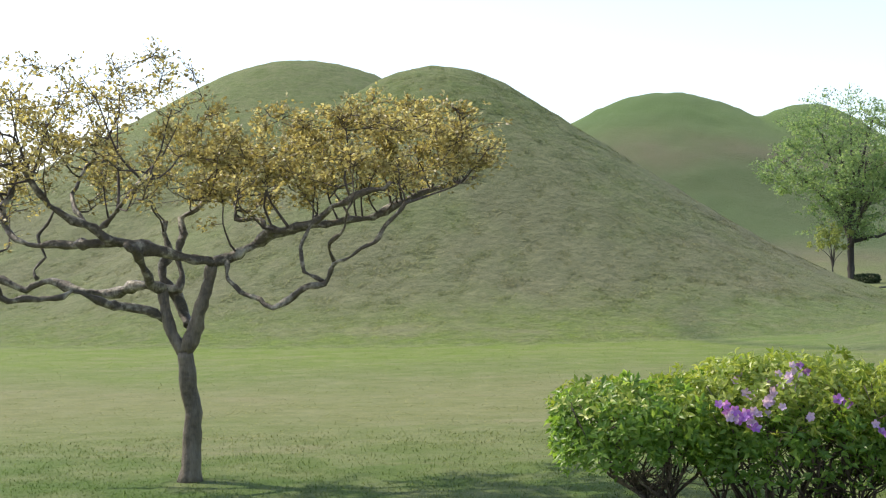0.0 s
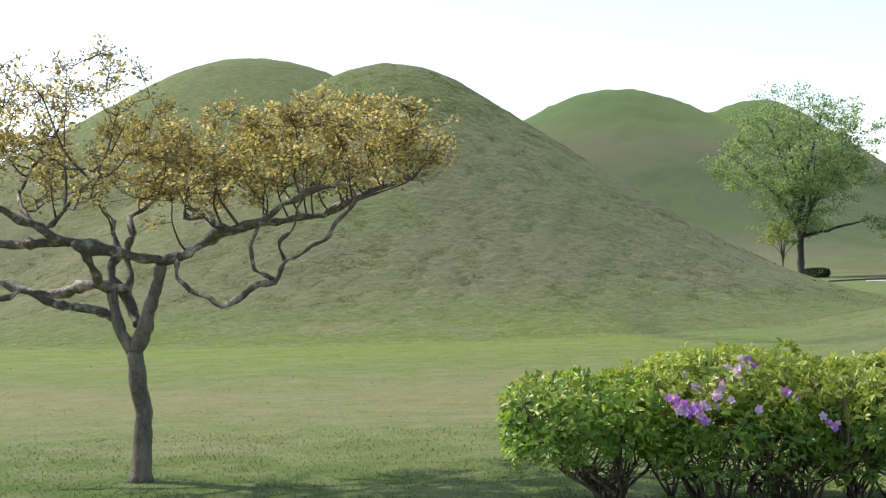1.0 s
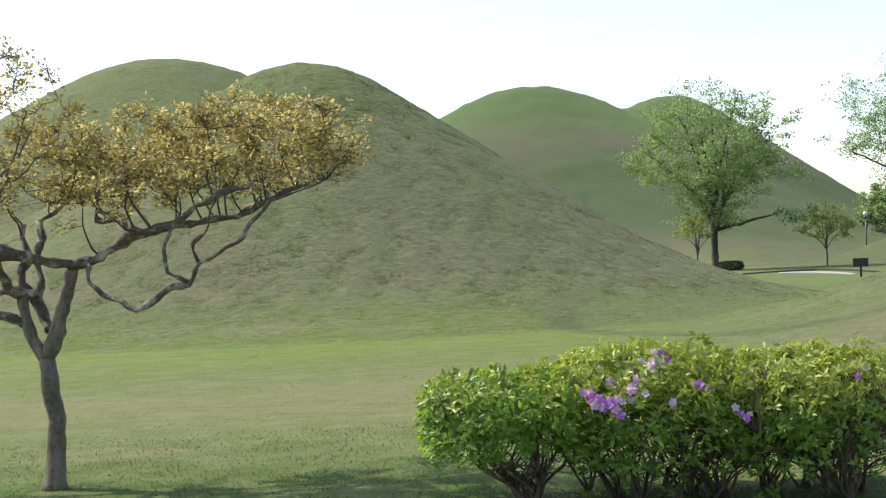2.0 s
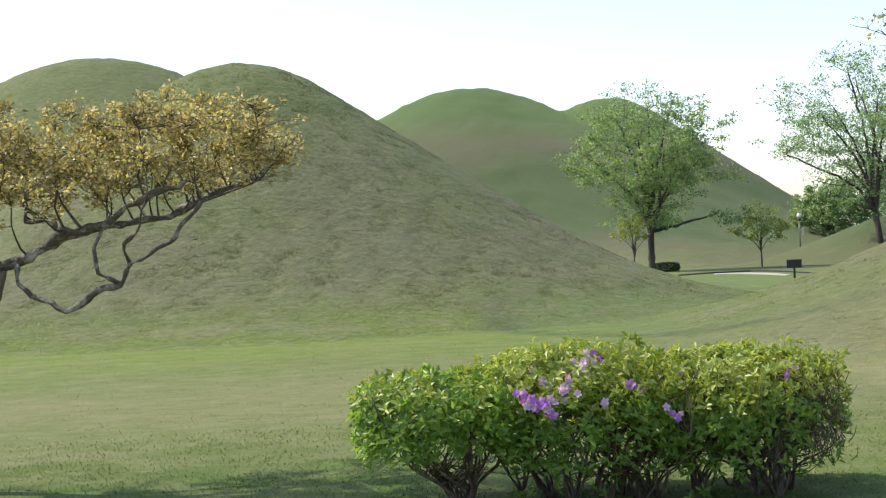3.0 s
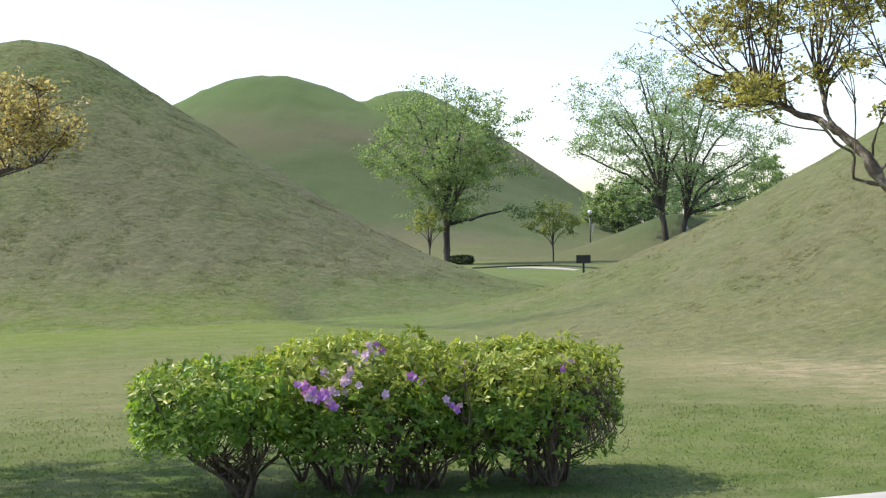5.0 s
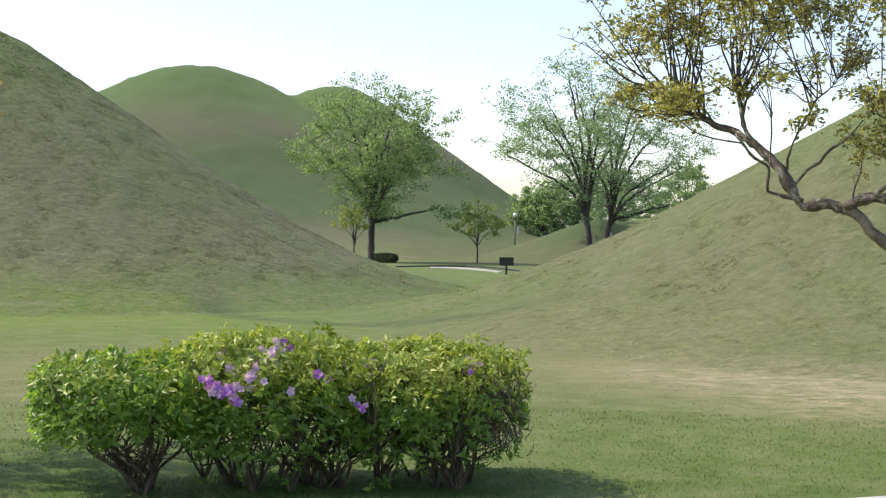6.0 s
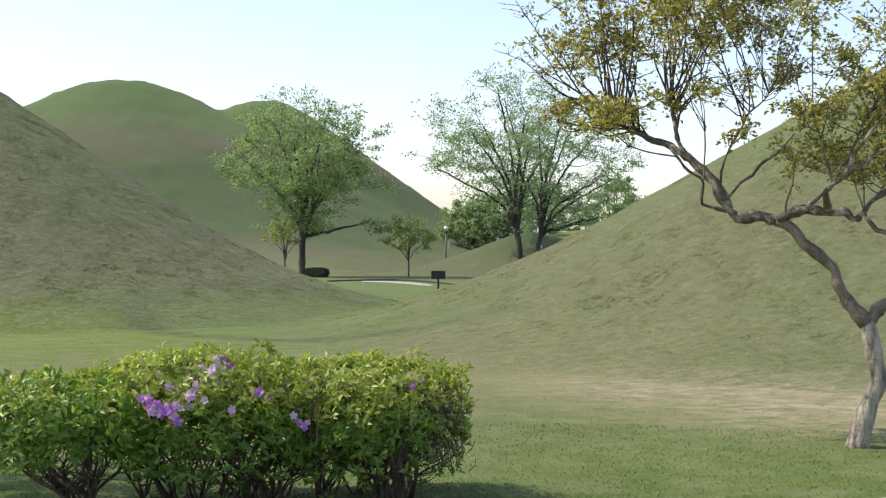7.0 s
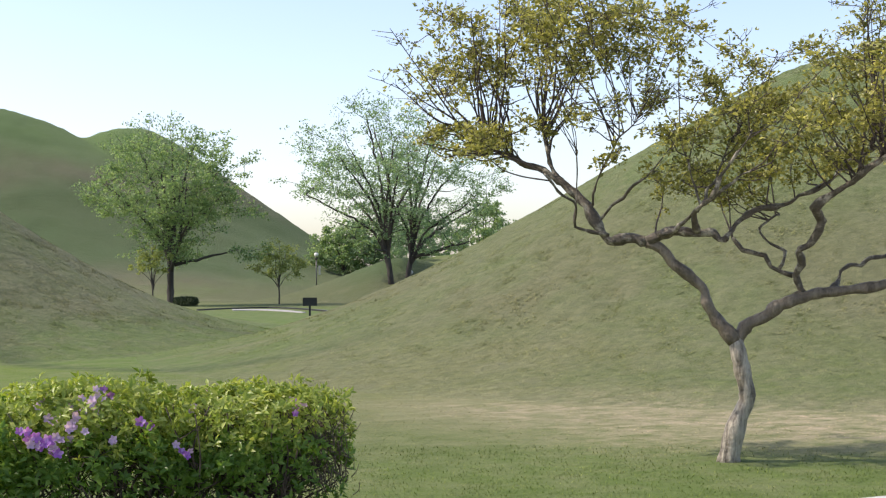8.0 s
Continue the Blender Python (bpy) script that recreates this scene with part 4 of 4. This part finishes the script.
azalea(1.25, 8.88, 1.14, 1.15, 0.83, 41, "clipped azalea bush with glossy leaves and bare lower stems", 7500, 6, 0.95, [], 0.96, 0.0, True)
azalea(2.15, 8.85, 1.25, 1.25, 0.955, 42, "clipped azalea bush with purple blooms and glossy leaves", 10000, 14, 0.4,
       [(1.66, 0.74, 8.25, 0.028, 0), (1.70, 0.66, 8.22, 0.028, 1), (1.84, 0.76, 8.24, 0.026, 1), (1.90, 0.78, 8.26, 0.026, 1), (1.95, 0.82, 8.29, 0.026, 1), (2.00, 0.84, 8.30, 0.026, 1), (2.02, 0.90, 8.36, 0.026, 1),
        (2.06, 0.88, 8.34, 0.024, 1), (1.97, 0.88, 8.34, 0.024, 1), (2.09, 0.93, 8.42, 0.022, 1), (1.88, 0.71, 8.24, 0.026, 1), (1.94, 0.75, 8.25, 0.024, 1), (1.68, 0.71, 8.24, 0.032, 0), (1.72, 0.69, 8.22, 0.03, 0), (1.79, 0.63, 8.22, 0.032, 0), (1.82, 0.70, 8.24, 0.03, 1), (1.77, 0.67, 8.22, 0.032, 0), (1.76, 0.79, 8.34, 0.028, 1),
        (1.87, 0.83, 8.42, 0.026, 1), (1.93, 0.82, 8.42, 0.026, 1), (1.98, 0.85, 8.48, 0.028, 1), (2.07, 0.87, 8.5, 0.028, 1), (2.12, 0.88, 8.55, 0.028, 1), (2.17, 0.91, 8.6, 0.028, 0),
        (2.10, 0.65, 8.22, 0.024, 1), (1.76, 0.88, 8.5, 0.024, 1), (2.31, 0.74, 8.22, 0.032, 0)])
azalea(3.14, 8.75, 1.25, 1.2, 0.905, 43, "clipped azalea bush with a bare twiggy end", 10000, 14, 0.4,
       [(2.52, 0.58, 8.2, 0.028, 0), (2.57, 0.57, 8.2, 0.026, 1), (2.95, 0.87, 9.0, 0.02, 1), (2.66, 0.83, 8.4, 0.022, 1), (3.28, 0.79, 8.30, 0.025, 0), (3.3, 0.85, 8.42, 0.022, 1), (3.22, 0.80, 8.26, 0.022, 0), (3.36, 0.82, 8.33, 0.022, 1)], 0.73, 0.96)

# ---------------- paving, sign, lamp, low hedge ----------------
def box(bm, x0, x1, y0, y1, z0, z1):
    r = bmesh.ops.create_cube(bm, size=1)
    for v in r["verts"]:
        v.co = Vector(((x0 + x1) / 2 + v.co.x * (x1 - x0), (y0 + y1) / 2 + v.co.y * (y1 - y0), (z0 + z1) / 2 + v.co.z * (z1 - z0)))
    return r["verts"]


def bevelled(name, mat, dims, width=0.006):
    bm = bmesh.new()
    for d in dims:
        box(bm, *d)
    bmesh.ops.bevel(bm, geom=bm.edges[:], offset=width, segments=2, affect="EDGES")
    return bm_mesh(name, bm, mat)


def strip(name, inner, outer, z, mat, label, category):
    """A paved strip between two edges, with a thickness."""
    a, b = smooth_line([(*p, 0) for p in inner], 1.0), smooth_line([(*p, 0) for p in outer], 1.0)
    n = min(len(a), len(b))
    a, b = a[np.linspace(0, len(a) - 1, n).astype(int)], b[np.linspace(0, len(b) - 1, n).astype(int)]
    v = np.vstack([a + [0, 0, z], b + [0, 0, z], a - [0, 0, 0.1], b - [0, 0, 0.1]])
    f = []
    for i in range(n - 1):
        f += [(i, i + 1, n + i + 1, n + i), (i + 1, i, 2 * n + i, 2 * n + i + 1), (n + i, n + i + 1, 3 * n + i + 1, 3 * n + i)]
    f += [(0, n, 3 * n, 2 * n), (n - 1, 2 * n + n - 1, 3 * n + n - 1, n + n - 1)]
    return tagged(new(name, mesh_of(name, v, f, mat)), label, category, kind="structure")


strip("pavement", [(-40, 6.6), (-10, 7.0), (4.0, 7.31), (7.6, 7.50), (14, 6.4), (30, -4)], [(-40, -6), (-10, -4), (4, -4), (8, -5), (14, -6), (30, -14)], 0.03, M_PAVE, "pale paved footpath beside the lawn", "path")
strip("path", [(23.3, 68.9), (24.4, 68.2), (24.6, 65.6), (24.2, 61.6)], [(24.0, 71.2), (25.4, 70.6), (25.6, 67.6), (24.7, 62.4)], 0.03, M_FARPATH, "pale path crossing the lawn in the distance", "path")
strip("path_dark_strip", [(21.9, 70.4), (24.5, 72.9), (26.75, 73.3), (26.95, 69.5), (25.9, 62.4)], [(21.9, 70.7), (24.6, 73.2), (27.0, 73.5), (27.2, 69.5), (26.1, 62.4)], 0.075, M_SIGN, "low dark strip along the pale path", "edging")


def sign():
    root = tagged(new("sign_board"), "black painted notice board on a short post", "sign")
    root.matrix_basis = pose(22.8, 57.1, 0, 0, 0, -21)
    part("post", bevelled("post", M_SIGN, [(-0.045, 0.045, -0.03, 0.03, -0.1, 0.6)]), root)
    board = part("board", bevelled("board", M_SIGN, [(-0.29, 0.29, -0.06, -0.02, 0.46, 0.76)], 0.01), root)
    part("frame", bevelled("frame", M_SIGN, [(-0.31, 0.31, -0.075, -0.061, 0.74, 0.79), (-0.31, 0.31, -0.075, -0.061, 0.43, 0.48), (-0.31, -0.27, -0.075, -0.061, 0.48, 0.74), (0.27, 0.31, -0.075, -0.061, 0.48, 0.74)], 0.004), board)
    return root


def lamp():
    root = tagged(new("park_lamp"), "slim grey park lamp post with a white globe", "lamp post")
    root.matrix_basis = pose(38.95, 96.4, 0.06)
    for name, mat, lo, hi, r0, r1 in (("base", M_LAMPPOST, -0.1, 0.35, 0.13, 0.10), ("pole", M_LAMPPOST, 0.35, 2.95, 0.05, 0.045), ("collar", M_LAMPPOST, 2.95, 3.1, 0.09, 0.15), ("cap", M_LAMPPOST, 3.47, 3.53, 0.12, 0.04)):
        line = np.array([(0, 0, lo), (0, 0, (lo + hi) / 2), (0, 0, hi)])
        v, f = tube(line, [r0, (r0 + r1) / 2, r1], 12)
        part(name, mesh_of(name, v, f, mat, True), root)
    bm = bmesh.new()
    bmesh.ops.create_uvsphere(bm, u_segments=14, v_segments=10, radius=0.17)
    part("globe", bm_mesh("globe", bm, M_GLOBE, True), root, "white lamp globe", pose(0, 0, 3.33))
    v, f = tube(np.array([(0.05, 0, 2.45), (0.2, 0, 2.5), (0.3, 0, 2.5)]), [0.02, 0.02, 0.02], 8)
    bracket = part("bracket", mesh_of("bracket", v, f, M_LAMPPOST, True), root)
    part("banner", bevelled("banner", M_STONE, [(0.17, 0.33, -0.012, 0.012, 1.85, 2.48)], 0.004), bracket, "pale hanging banner")
    return root


def low_hedge():
    rng = np.random.default_rng(3)
    root = tagged(new("clipped_hedge"), "low dark clipped hedge at the tree's foot", "hedge")
    root.matrix_basis = pose(25.15, 83.4, 0)
    q = rng.uniform(-1, 1, (5000, 3))
    norm = (np.abs(q) ** 4).sum(1)
    k = (norm > 0.35) & (norm < 1.0 + 0.15 * waves(q[:, 0], q[:, 1] + q[:, 2], 0.6, 4))
    part("foliage", leaves("foliage", q[k] * [0.72, 0.6, 0.29] + [0, 0, 0.27], 0.10, M_BOX, 0.6, 0.3, rng), root)
    return root


def stone():
    rng = np.random.default_rng(5)
    bm = bmesh.new()
    bmesh.ops.create_icosphere(bm, subdivisions=3, radius=0.2)
    for v in bm.verts:
        v.co *= 1 + 0.12 * math.sin(v.co.x * 9 + 1) * math.cos(v.co.y * 7) + 0.02 * rng.normal()
        v.co.z *= 0.8
    ob = new("stone", bm_mesh("stone", bm, M_STONE, True))
    ob.matrix_basis = pose(43.1, 89.1, float(low_height(np.array(43.1), np.array(89.1))) + 0.08)
    return tagged(ob, "pale rounded stone at the foot of the trees", "stone")


stone()
sign()
lamp()
low_hedge()
grass("lawn_grass", 360000, (-24, 58, 7.2, 34.0), 0.014, 0.011, M_LAWN_BLADE, "short lawn grass blades", None, 1, 31, 2.0, (1.4, 3.4))
grass("lawn_grass", 80000, (-24, 58, 7.2, 13.5), 0.027, 0.006, M_LAWN_BLADE, "taller green grass blades beside the path", None, 1, 35, 1.5, (0.5, 1.5))
grass("mound_grass", 60000, (-17, 15, 27, 46), 0.020, 0.026, M_NEAR_BLADE, "rough turf tufts on the twin mound", twin_height, 4, 32, 1.0, (2.0, 4.5))
grass("mound_grass", 60000, (8, 30, 8, 34), 0.018, 0.018, M_RIGHT_BLADE, "rough dry turf tufts on the round mound", right_height, 4, 33, 1.0, (2.0, 4.5))
